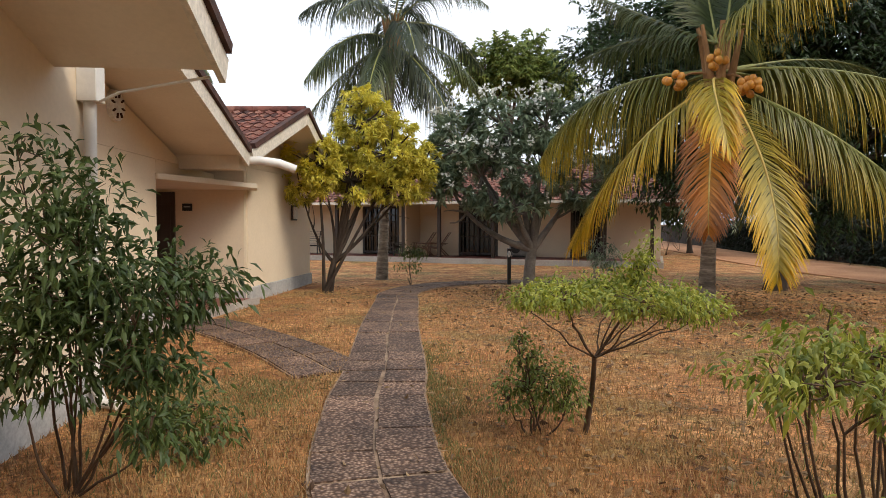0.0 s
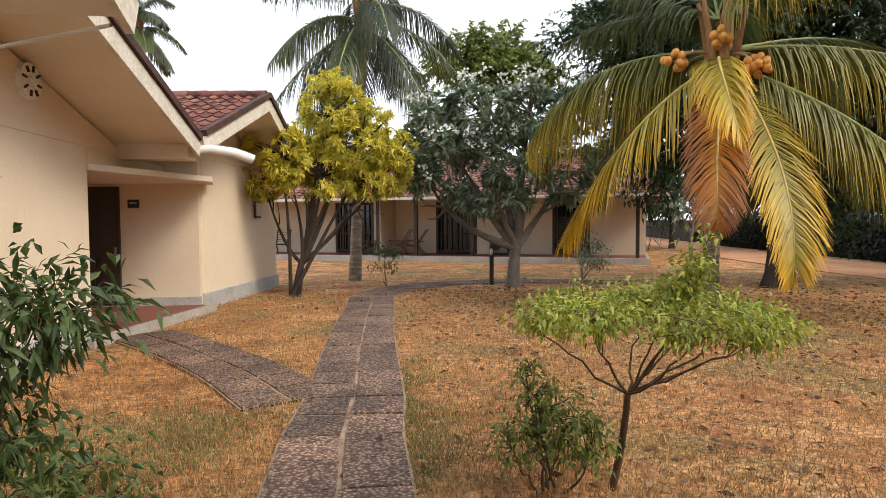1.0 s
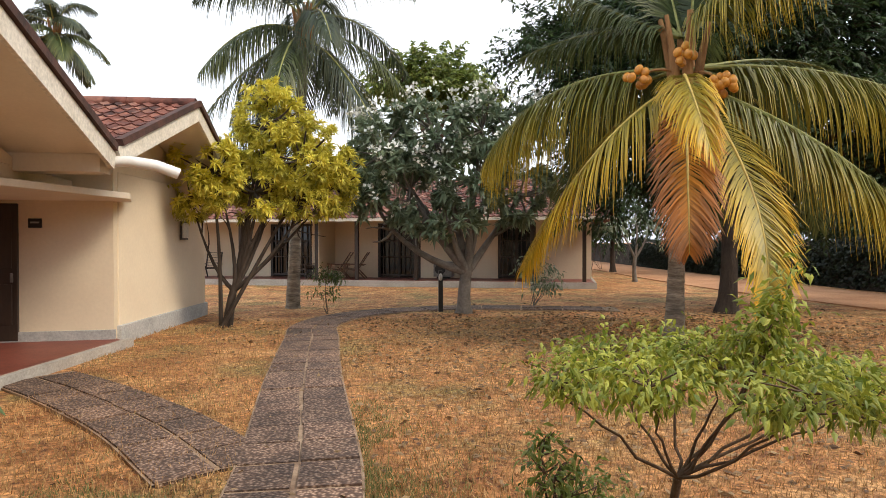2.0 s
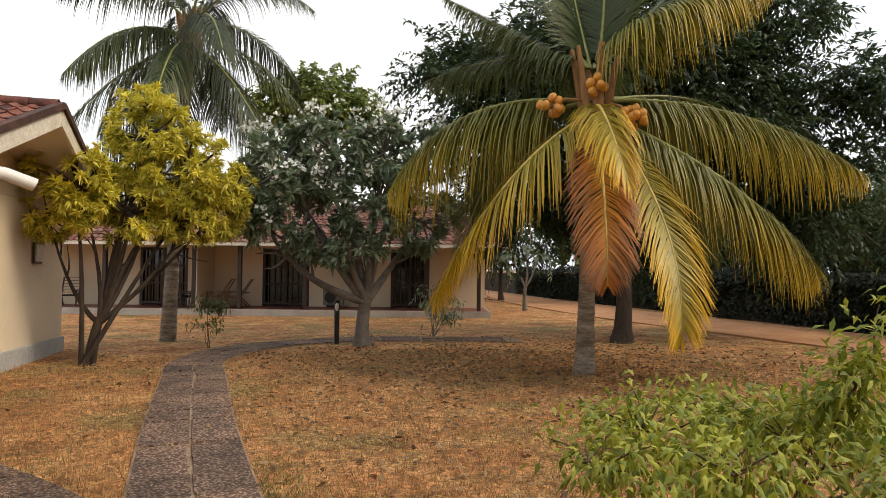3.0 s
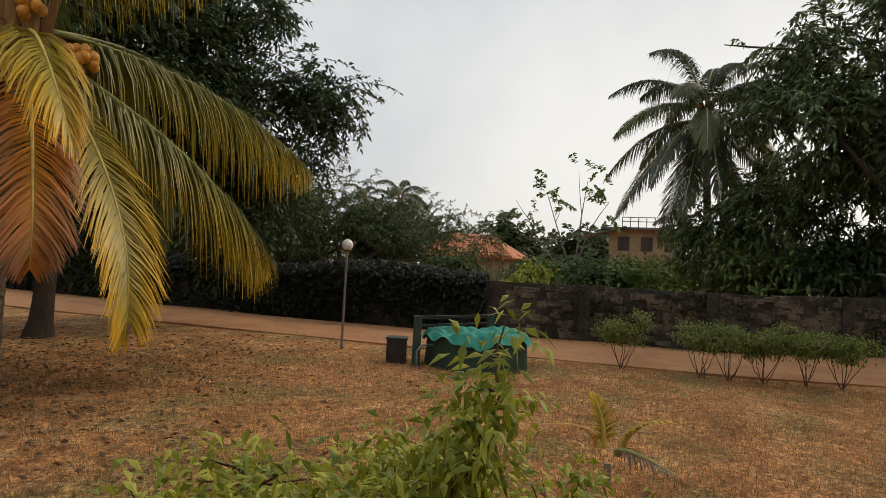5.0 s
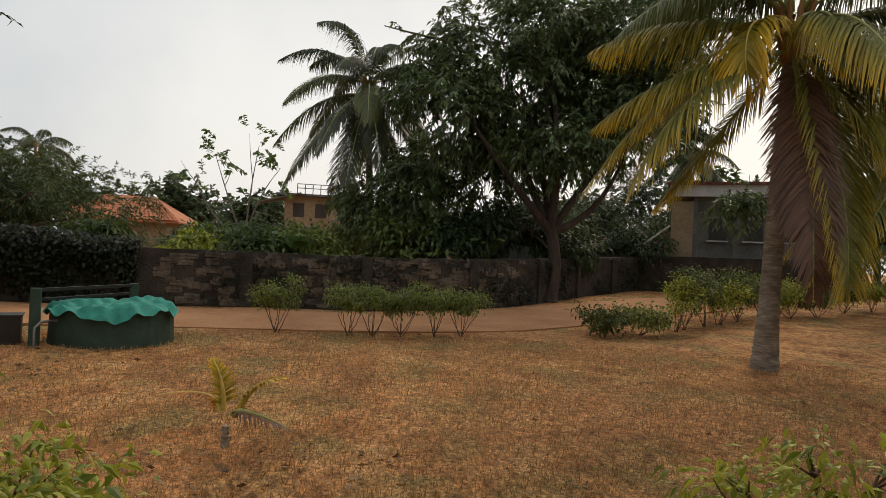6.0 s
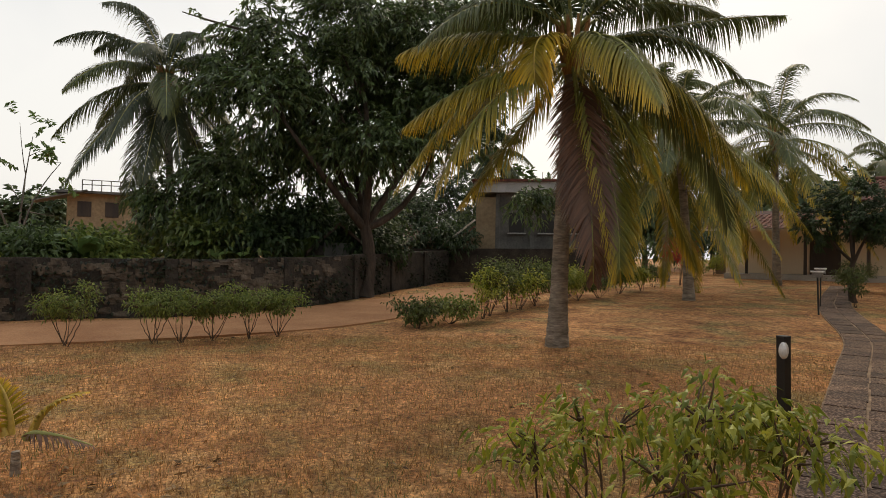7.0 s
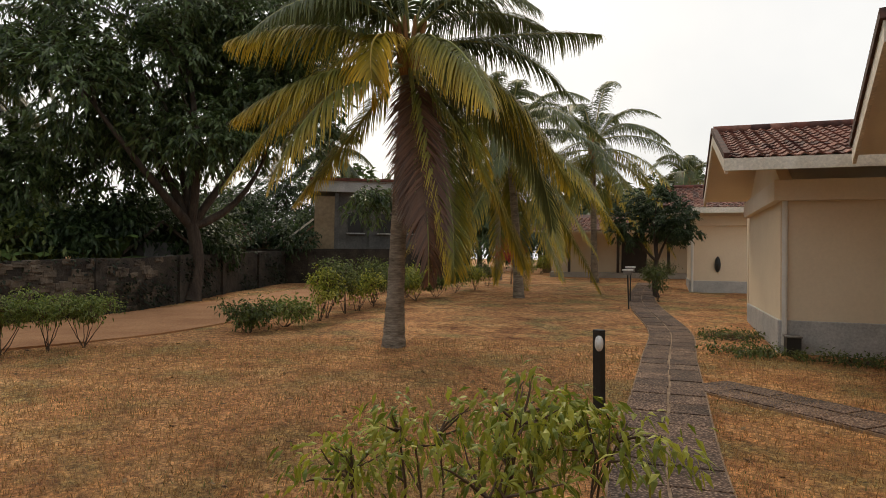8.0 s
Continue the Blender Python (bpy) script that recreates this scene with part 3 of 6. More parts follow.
gx = np.concatenate([[-900, -300, -120, -60], np.linspace(-30, 60, 121), [90, 160, 320, 900]])
gy = np.concatenate([[-900, -300, -130, -75], np.linspace(-50, 50, 133), [75, 130, 320, 900]])
GX, GY = np.meshgrid(gx, gy, indexing="ij")
GZ = ground_z(GX, GY) + 0.015 * np.sin(GX * 1.3 + 1) * np.sin(GY * 1.1) * (np.abs(GX - 10) < 30)
gm = Mesher()
ni, nj = GX.shape
ii, jj = np.meshgrid(np.arange(ni - 1), np.arange(nj - 1), indexing="ij")
gm.add(np.stack([GX, GY, GZ - 0.012], -1).reshape(-1, 3), np.stack([ii * nj + jj, (ii + 1) * nj + jj, (ii + 1) * nj + jj + 1, ii * nj + jj + 1], -1).reshape(-1, 4))
tagged(gm.part("ground", M_LAWN, smooth=True), "dry orange-brown lawn with straw and thin green patches", "ground", kind="structure")

ROAD = smooth_line([(24, 60), (18.5, 38), (15.2, 22), (14.6, 12), (14.6, 5), (15.0, 0), (17.2, -4.6), (20.5, -10), (24.5, -17), (30, -26), (40, -42)], 8)
strip("road", ROAD, 1.75, -1.9, 0.022, M_ROAD, "bare reddish dirt track beside the boundary wall", "road")

WAY = smooth_line([(16.0, -23.5), (13.4, -19.0), (11.5, -15.9), (9.6, -13.3), (7.3, -10.3), (5.75, -7.6), (4.43, -5.3), (2.70, -2.3), (1.08, 0.1), (0.02, 2.2), (-0.17, 4.2), (-0.12, 5.62), (-0.12, 8.31), (-0.03, 11.27), (0.11, 13.22), (1.21, 14.92), (3.51, 15.52), (6.91, 14.42)], 8)
PATH_N, PATH_S = WAY[72:], WAY[:73]


def paved(name, line, half, label, cross=0.47):
    """A footpath of paired cast slabs with sandy joints, laid as single slabs on a low bed."""
    strip(name + "_bed", line, half + 0.014, -half - 0.014, 0.012, M_KERB, "sandy cement bed of a footpath", "path", drop=0.05)
    root = thing(name, line[0][0], line[0][1], gz(*line[0]), label, "path", kind="structure")
    seg = np.r_[0, np.cumsum(np.linalg.norm(np.diff(line, axis=0), axis=1))]
    rng = np.random.default_rng(len(line))
    s = 0.0
    while s + cross < seg[-1]:
        mid = rng.uniform(-0.012, 0.012)
        gap = rng.uniform(0.002, 0.018)
        for a, b in ((-half, mid - gap), (mid + gap, half)):
            v = []
            for ss, off in ((s + 0.005, a), (s + 0.005, b), (s + cross - 0.006, b), (s + cross - 0.006, a)):
                i = np.searchsorted(seg, ss) - 1
                i = int(np.clip(i, 0, len(line) - 2))
                d = line[i + 1] - line[i]
                p = line[i] + d * (ss - seg[i]) / (seg[i + 1] - seg[i])
                w = np.array([-d[1], d[0]]) / np.linalg.norm(d)
                v.append(p - w * off)
            c = np.mean(v, 0)
            h = rng.uniform(-0.004, 0.005)
            top = [(*(p + (c - p) * 0.03), gz(*p) + 0.026 + h) for p in v]
            low = [(*p, gz(*p) - 0.02) for p in v]
            m = Mesher()
            m.add(top + low, [(0, 1, 2, 3), (4, 5, 1, 0), (5, 6, 2, 1), (6, 7, 3, 2), (7, 4, 0, 3)])
            m.part("slab", M_PATH, root)
        s += cross * rng.uniform(0.94, 1.06)
    return root


paved("path_north", PATH_N, 0.43, "brown pebbled footpath of paired cast slabs")
paved("path_south", PATH_S, 0.42, "brown pebbled footpath of paired cast slabs curving past bungalows")
paved("path_branch", smooth_line([(-0.66, 5.47), (-1.37, 6.74), (-2.33, 8.06), (-3.19, 9.07)], 6), 0.42, "short pebbled footpath leading to a porch")
paved("path_side", smooth_line([(4.3, -5.95), (3.1, -5.66), (2.1, -5.40), (0.4, -4.95), (-1.6, -4.4)], 6), 0.42, "short pebbled footpath leading to a bungalow")


# ---------------------------------------------------------------- roofs
def tiles(low_a, low_b, high_b, high_a, parent, single=False, cols=None, rows=None, mat=None):
    """Clay roof tiles laid in courses on a slope, each a shallow S with a thick lower edge."""
    la, lb, hb, ha = (np.array(p, float) for p in (low_a, low_b, high_b, high_a))
    cols = cols or max(2, int(round(np.linalg.norm(lb - la) / 0.21)))
    rows = rows or max(2, int(round(np.linalg.norm(ha - la) / 0.27)))
    nrm = np.cross(lb - la, ha - la)
    nrm = nrm / np.linalg.norm(nrm) * (1 if nrm[2] > 0 else -1)
    rng = np.random.default_rng(cols * 100 + rows)

    def at(u, v):
        return (la + (lb - la) * u) * (1 - v) + (ha + (hb - ha) * u) * v

    joined = Mesher()
    prof = [(0.0, 0.012), (0.25, 0.050), (0.5, 0.030), (0.75, 0.008), (0.98, 0.020)]
    for r in range(rows):
        for c in range(cols):
            m = Mesher() if single else joined
            lift = rng.uniform(-0.004, 0.006)
            v = []
            for k, h in prof:
                u = (c + k) / cols
                v.append(at(u, (r - 0.12) / rows) + nrm * (h + 0.030 + lift))
            for k, h in prof:
                u = (c + k) / cols
                v.append(at(u, (r + 1.0) / rows) + nrm * (h + 0.004 + lift))
            for k, h in prof:
                u = (c + k) / cols
                v.append(at(u, (r - 0.12) / rows) + nrm * (h + 0.008 + lift))
            q = [(i, i + 1, 6 + i, 5 + i) for i in range(4)] + [(10 + i, 11 + i, i + 1, i) for i in range(4)]
            m.add(v, q)
            if single:
                m.part("tile", mat or M_TILE, parent)
    if not single:
        tagged(joined.part("tiles", mat or M_TILE, parent), kind="stuff")


def gable(root, a_low, ridge, b_low, depth, thick=0.10, single=(False, False), tile_in=0.04):
    """A gable roof: front points of both eaves and the ridge, run back along the vector depth."""
    d = np.array(depth, float)
    a, r, b = (np.array(p, float) for p in (a_low, ridge, b_low))
    for low, one in ((a, single[0]), (b, single[1])):
        part("roof_slab", slab([low, r, r + d, low + d], thick), M_SOFFIT, root, "pale plastered roof slab")
        tiles(low + (0, 0, 0.01), low + d + (0, 0, 0.01), r + d + (0, 0, 0.01), r + (0, 0, 0.01), root, one)
        f = unit(-d)
        part("barge_board", bar(low + f * 0.02 - (0, 0, 0.13), r + f * 0.02 - (0, 0, 0.13), 0.05, 0.24), M_TRIM, root, "cream painted barge board")
        part("tile_verge", bar(low + f * 0.03 + (0, 0, 0.06), r + f * 0.03 + (0, 0, 0.06), 0.11, 0.10), M_EDGE, root, "weathered dark verge tiles")
    rc = Mesher()
    n = max(3, int(np.linalg.norm(d) / 0.35))
    for i in range(n):
        p, q = r + d * i / n, r + d * (i + 1) / n
        tube(rc, [p + (0, 0, 0.045), q + (0, 0, 0.055)], [0.105, 0.09], 8)
    rc.part("ridge_tiles", M_TILE, root, smooth=True)


def pipe(pts, r, name, parent, mat=None, label=""):
    m = Mesher()
    tube(m, pts, np.full(len(pts), r), 9)
    return m.part(name, mat or M_PIPE, parent, label, smooth=True)


# ---------------------------------------------------------------- guest bungalow beside the north path
bung = thing("bungalow", -4.0, 9.0, 0.0, "cream plastered bungalow with stepped gables and red clay tiles", "house")
# near wing
part("wall", prism([(-2.6, -9), (-2.6, 5.9), (-9, 5.9), (-9, -9)], 0.0, 3.3, 0.01), M_WALL, bung)
part("plinth", prism([(-2.56, -9), (-2.56, 5.94), (-8.9, 5.94), (-8.9, -9)], -0.05, 0.34, 0.01), M_PLINTH, bung, "grey painted plinth")
# middle wing with the round vent
part("wall", prism([(-3.55, 5.8), (-3.55, 9.95), (-9, 9.95), (-9, 5.8)], 0.0, 2.745), M_WALL, bung)
part("plinth", prism([(-3.5, 5.9), (-3.5, 9.99), (-8.9, 9.99), (-8.9, 5.9)], -0.05, 0.34, 0.01), M_PLINTH, bung, "grey painted plinth")
gw = bmesh.new()
fa = [gw.verts.new(p) for p in ((-3.55, 2.6, 2.75), (-3.55, 11.3, 2.75), (-3.55, 6.6, 4.08))]
fb = [gw.verts.new((v.co.x - 0.2, v.co.y, v.co.z)) for v in fa]
gw.faces.new(fa), gw.faces.new(fb[::-1])
for i in range(3):
    gw.faces.new((fa[i], fb[i], fb[(i + 1) % 3], fa[(i + 1) % 3]))
bmesh.ops.recalc_face_normals(gw, faces=gw.faces[:])
part("gable_wall", gw, M_WALL, bung)
# far wing
part("wall", prism([(-2.97, 13.1), (-2.28, 16.85), (-9, 17.2), (-9, 13.1)], 0.0, 2.92), M_WALL, bung)
part("plinth", prism([(-2.92, 13.06), (-2.23, 16.9), (-8.9, 17.2), (-8.9, 13.06)], -0.05, 0.30, 0.01), M_PLINTH, bung, "grey painted plinth")
gw = bmesh.new()
fa = [gw.verts.new(p) for p in ((-3.4, 11.0, 2.93), (-2.28, 16.9, 2.93), (-2.93, 13.4, 4.02))]
fb = [gw.verts.new((v.co.x - 0.2, v.co.y, v.co.z)) for v in fa]
gw.faces.new(fa), gw.faces.new(fb[::-1])
for i in range(3):
    gw.faces.new((fa[i], fb[i], fb[(i + 1) % 3], fa[(i + 1) % 3]))
bmesh.ops.recalc_face_normals(gw, faces=gw.faces[:])
part("gable_wall", gw, M_WALL, bung)
# porch between the wings
part("wall", prism([(-9, 12.9), (-2.99, 12.9), (-2.99, 13.12), (-9, 13.12)], 0.0, 3.0), M_WALL, bung)
part("porch_floor", prism([(-3.45, 9.7), (-2.75, 12.6), (-2.95, 12.95), (-9, 12.95), (-9, 9.7)], -0.04, 0.10, 0.01), M_RED, bung, "red cement porch floor")
part("porch_kerb", bar((-3.42, 9.6, 0.06), (-2.72, 12.75, 0.06), 0.10, 0.14), M_SLAB, bung, "pale cement kerb")
part("skirting", prism([(-9, 12.86), (-2.96, 12.86), (-2.96, 12.9), (-9, 12.9)], 0.1, 0.26), M_PLINTH, bung, "grey painted skirting")
part("canopy", prism([(-3.5, 9.9), (-2.62, 12.4), (-2.8, 13.2), (-9, 13.2), (-9, 9.9)], 2.42, 2.52, 0.008), M_SOFFIT, bung, "thin plastered porch canopy")
part("head_wall", prism([(-3.55, 9.96), (-3.55, 12.88), (-3.75, 12.88), (-3.75, 9.96)], 2.53, 2.745), M_WALL, bung)
part("beam", bar((-2.56, 11.05, 2.80), (-3.6, 11.1, 2.80), 0.36, 0.24), M_SOFFIT, bung, "cream plastered valley beam")
# roofs
gable(bung, (-1.35, 5.4, 3.14), (-1.35, 1.4, 4.75), (-1.35, -2.6, 3.14), (-7.5, 0, 0), 0.12)
gable(bung, (-2.49, 11.05, 2.98), (-2.5, 6.6, 4.22), (-2.49, 2.2, 2.98), (-6.5, 0, 0), 0.10)
gable(bung, (-2.44, 11.1, 3.06), (-1.86, 13.35, 4.16), (-1.6, 16.9, 3.0), (-7, 0.6, 0), 0.10, (True, False))
pipe([(-2.6, 11.1, 2.84), (-2.3, 11.12, 2.86), (-2.0, 11.2, 2.82), (-1.74, 11.3, 2.72)], 0.08, "spout", bung, None, "white rainwater spout")
pipe([(-1.42, 5.32, 2.94), (-2.2, 5.6, 2.86), (-2.54, 5.86, 2.80)], 0.013, "eave_pipe", bung)
pipe([(-2.53, 5.80, 3.05), (-2.53, 5.80, 2.6), (-2.53, 5.78, 1.2), (-2.53, 5.78, 0.25), (-2.45, 5.74, 0.06), (-2.3, 5.7, 0.05)], 0.05, "downpipe", bung)
part("hopper", box(-2.52, 5.8, 2.98, 0.16, 0.16, 0.34), M_PIPE, bung)
pipe([(-3.53, 7.55, 0.3), (-3.53, 7.55, 1.5), (-3.53, 7.55, 2.45)], 0.012, "conduit", bung)
# round vent
vent = Mesher()
tube(vent, [(-3.56, 8.6, 3.33), (-3.50, 8.6, 3.33)], [0.22, 0.21], 24)
vp = vent.part("round_vent", M_OPAL, bung, "white round gable vent with radial slots")
hub = Mesher()
tube(hub, [(-3.50, 8.6, 3.33), (-3.475, 8.6, 3.33)], [0.07, 0.055], 14)
hub.part("hub", M_OPAL, vp)
for i in range(8):
    a = i * math.pi / 4 + 0.2
    c = np.array([-3.493, 8.6 + 0.145 * math.sin(a), 3.33 + 0.145 * math.cos(a)])
    d = np.array([0, math.sin(a), math.cos(a)])
    part("slot", bar(c - d * 0.035, c + d * 0.035, 0.028, 0.02), M_EDGE, vp)
# porch door and signs
door = thing("door_1", -4.6, 12.88, 0.1, "dark brown wooden porch door, closed", "door", kind="structure")
part("leaf", box(-4.65, 12.88, 1.13, 0.72, 0.06, 2.04), M_WOOD, door)
for x in (-4.82, -4.48):
    for z in (0.65, 1.55):
        part("panel", box(x, 12.845, z, 0.24, 0.02, 0.72 if z > 1 else 0.6, 0, 0.008), M_WOOD, door)
part("handle", box(-4.36, 12.83, 1.05, 0.03, 0.05, 0.14), M_STEEL, door)
sign = thing("name_plate", -4.06, 12.88, 1.86, "small dark plate on the porch wall", "sign")
part("plate", box(-4.06, 12.88, 1.86, 0.19, 0.02, 0.14), M_BLACK, sign)
part("bar", box(-4.06, 12.865, 1.87, 0.12, 0.008, 0.025, 0, 0), M_PLINTH, sign)
board = thing("notice_frame", -2.45, 15.6, 1.80, "small framed notice on a cream wall", "sign")
part("frame", box(-2.47, 15.62, 1.80, 0.03, 0.34, 0.36, -10.4), M_WOOD, board)
part("paper", box(-2.445, 15.615, 1.80, 0.02, 0.27, 0.29, -10.4, 0), M_TRIM, board)

for ob in (bung, door, sign, board):
    ob.location.y -= 1.45
bung.scale.z = 0.91

# ---------------------------------------------------------------- bungalow across the lawn with the veranda
A, U = np.array([-5.1, 26.5]), unit(np.array([14.4, -6.0]))
V = np.array([-U[1], U[0]])


def vp_(u, v):
    return tuple(A + U * u + V * v)


VT = math.degrees(math.atan2(U[1], U[0]))
ver = thing("veranda_bungalow", *vp_(7, 1), 0.0, "long low bungalow with a shaded veranda and red tiles", "house")
part("floor_slab", prism([vp_(-6, 0), vp_(15.6, 0), vp_(15.6, 5), vp_(-6, 5)], -0.1, 0.20, 0.012), M_SLAB, ver, "pale cement veranda edge")
part("floor_finish", prism([vp_(-6, 0.12), vp_(15.5, 0.12), vp_(15.5, 1.9), vp_(-6, 1.9)], 0.15, 0.206), M_RED, ver, "red cement veranda floor")


def wall_run(u0, u1, z0, z1):
    part("wall", prism([vp_(u0, 1.9), vp_(u1, 1.9), vp_(u1, 2.15), vp_(u0, 2.15)], z0, z1), M_WALL, ver)


OPEN = [(-3.2, -1.7), (3.0, 4.75), (7.45, 9.15), (12.1, 13.5)]
u = -6.0
for a, b in OPEN:
    wall_run(u, a, 0.2, 2.75)
    wall_run(a, b, 2.3, 2.75)
    u = b
wall_run(u, 15.5, 0.2, 2.75)
part("end_wall", prism([vp_(15.3, 2.15), vp_(15.5, 2.15), vp_(15.5, 5), vp_(15.3, 5)], 0.2, 2.75), M_WALL, ver)
part("partition", prism([vp_(5.6, 0.25), vp_(5.72, 0.25), vp_(5.72, 1.9), vp_(5.6, 1.9)], 0.2, 2.6), M_WALL, ver)
part("back_wall", prism([vp_(-6, 5), vp_(15.5, 5), vp_(15.5, 5.2), vp_(-6, 5.2)], 0, 2.75), M_WALL, ver)
for uu in (-5.2, -0.05, 2.6, 5.62, 7.15, 9.35, 13.45, 15.2):
    part("post", box(*vp_(uu, 0.28), 1.3, 0.13, 0.13, 2.2, VT), M_WOOD, ver, "dark stained timber post")
part("eave_beam", bar((*vp_(-6, 0.28), 2.44), (*vp_(15.6, 0.28), 2.44), 0.12, 0.14), M_WOOD, ver)
lo0, lo1, hi0, hi1 = (*vp_(-6.6, -0.5), 2.40), (*vp_(16.2, -0.5), 2.40), (*vp_(-6.6, 3.2), 4.0), (*vp_(14.2, 3.2), 4.0)
part("roof_slab", slab([lo0, lo1, hi1, hi0], 0.06), M_WOOD, ver, "dark timber roof lining")
part("roof_slab", slab([(*vp_(-6.6, 6.8), 2.4), (*vp_(16.2, 6.8), 2.4), hi1, hi0], 0.06), M_TILE, ver)
part("hip", slab([lo1, (*vp_(16.2, 6.8), 2.4), hi1, (hi1[0] + 0.01, hi1[1], hi1[2])], 0.06), M_TILE, ver)
part("fascia", bar((*vp_(-6.6, -0.52), 2.36), (*vp_(16.2, -0.52), 2.36), 0.03, 0.12), M_TRIM, ver)
tiles(lo0, lo1, hi1, hi0, ver, False, 96, 14)
for k, (a, b) in enumerate(OPEN):
    d = thing("door_%d" % (k + 2), *vp_((a + b) / 2, 1.95), 0.2, "dark timber glazed double doors on the veranda", "door", kind="structure")
    w = b - a
    for uu in (a + 0.05, b - 0.05, (a + b) / 2):
        part("stile", box(*vp_(uu, 1.97), 1.25, 0.10, 0.09, 2.08, VT), M_WOOD, d)
    for zz in (0.30, 1.0, 1.62, 2.24):
        part("rail", box(*vp_((a + b) / 2, 1.975), zz, w - 0.1, 0.07, 0.09 if zz in (0.30, 2.24) else 0.05, VT), M_WOOD, d)
    for i in range(1, 8):
        if i != 4:
            part("mullion", box(*vp_(a + w * i / 8, 1.985), 1.27, 0.03, 0.05, 1.95, VT, 0), M_WOOD, d)
    part("pane", box(*vp_((a + b) / 2, 2.03), 1.27, w - 0.12, 0.012, 1.98, VT, 0), M_GLASS, d)
    cur = Mesher()
    nn = 24
    cv, cq = [], []
    for i in range(nn + 1):
        uu = a + 0.1 + (w - 0.2) * i / nn
        p = vp_(uu, 2.25 + 0.04 * math.sin(i * 1.9))
        cv += [(*p, 0.28), (*p, 2.2)]
    cur.add(cv, [(2 * i, 2 * i + 2, 2 * i + 3, 2 * i + 1) for i in range(nn)])
    cur.part("curtain", M_TAN, d)


def easy_chair(u, v, turn, tone):
    """A low slatted veranda armchair with a raked back."""
    x, y = vp_(u, v)
    t = thing("easy_chair", x, y, 0.206, "low reclining wooden veranda chair with a slatted back", "chair", "veranda chairs")
    m = pose(x, y, 0.206, 0, 0, turn)

    def P(a, b, c):
        return m @ Vector((a, b, c))

    for s in (-0.27, 0.27):
        part("leg", bar(P(s, -0.35, 0.0), P(s, -0.28, 0.55), 0.045, 0.045), tone, t)
        part("leg", bar(P(s, 0.45, 0.0), P(s, 0.05, 0.42), 0.045, 0.045), tone, t)
        part("arm", bar(P(s, -0.42, 0.55), P(s, 0.42, 0.50), 0.07, 0.03), tone, t)
        part("back_rail", bar(P(s, 0.10, 0.30), P(s, 0.55, 0.98), 0.045, 0.035), tone, t)
        part("seat_rail", bar(P(s, -0.33, 0.38), P(s, 0.15, 0.30), 0.04, 0.05), tone, t)
    for i in range(7):
        k = i / 6
        part("slat", bar(P(-0.26, 0.14 + 0.40 * k, 0.36 + 0.60 * k), P(0.26, 0.14 + 0.40 * k, 0.36 + 0.60 * k), 0.05, 0.015), tone, t)
    for i in range(6):
        k = i / 5
        part("slat", bar(P(-0.26, -0.32 + 0.42 * k, 0.40 - 0.07 * k), P(0.26, -0.32 + 0.42 * k, 0.40 - 0.07 * k), 0.05, 0.015), tone, t)


easy_chair(6.15, 1.0, VT - 60, M_CHAIR)
easy_chair(6.75, 1.15, VT - 80, M_CHAIR)
easy_chair(4.9, 1.0, VT + 60, M_WOOD)
easy_chair(1.0, 1.0, VT + 20, M_WOOD)
tab = thing("side_table", *vp_(5.3, 0.9), 0.206, "small dark round veranda table", "table")
tm = Mesher()
tx, ty = vp_(5.3, 0.9)
tube(tm, [(tx, ty, 0.66), (tx, ty, 0.70)], [0.28, 0.28], 16)
tm.part("top", M_WOOD, tab)
for i in range(3):
    a = i * 2.1
    part("leg", bar((tx + 0.2 * math.cos(a), ty + 0.2 * math.sin(a), 0.206), (tx + 0.1 * math.cos(a), ty + 0.1 * math.sin(a), 0.66), 0.035, 0.035), M_WOOD, tab)
ac = thing("air_conditioner", *vp_(9.9, 1.6), 0.206, "boxy grey outdoor air conditioner on the veranda", "air conditioner")
part("case", box(*vp_(10.1, 1.6), 0.56, 0.72, 0.28, 0.56, VT), M_STEEL, ac)
fm = Mesher()
tube(fm, [(*vp_(10.0, 1.46), 0.56), (*vp_(10.0, 1.43), 0.56)], [0.2, 0.2], 18)
fm.part("grille", M_BLACK, ac)
part("foot", box(*vp_(10.1, 1.6), 0.24, 0.5, 0.2, 0.07, VT), M_BLACK, ac)

# ---------------------------------------------------------------- bungalows beside the south path
P_DIR = unit(np.array([0.50, -0.866]))
W_DIR = np.array([P_DIR[1], -P_DIR[0]])


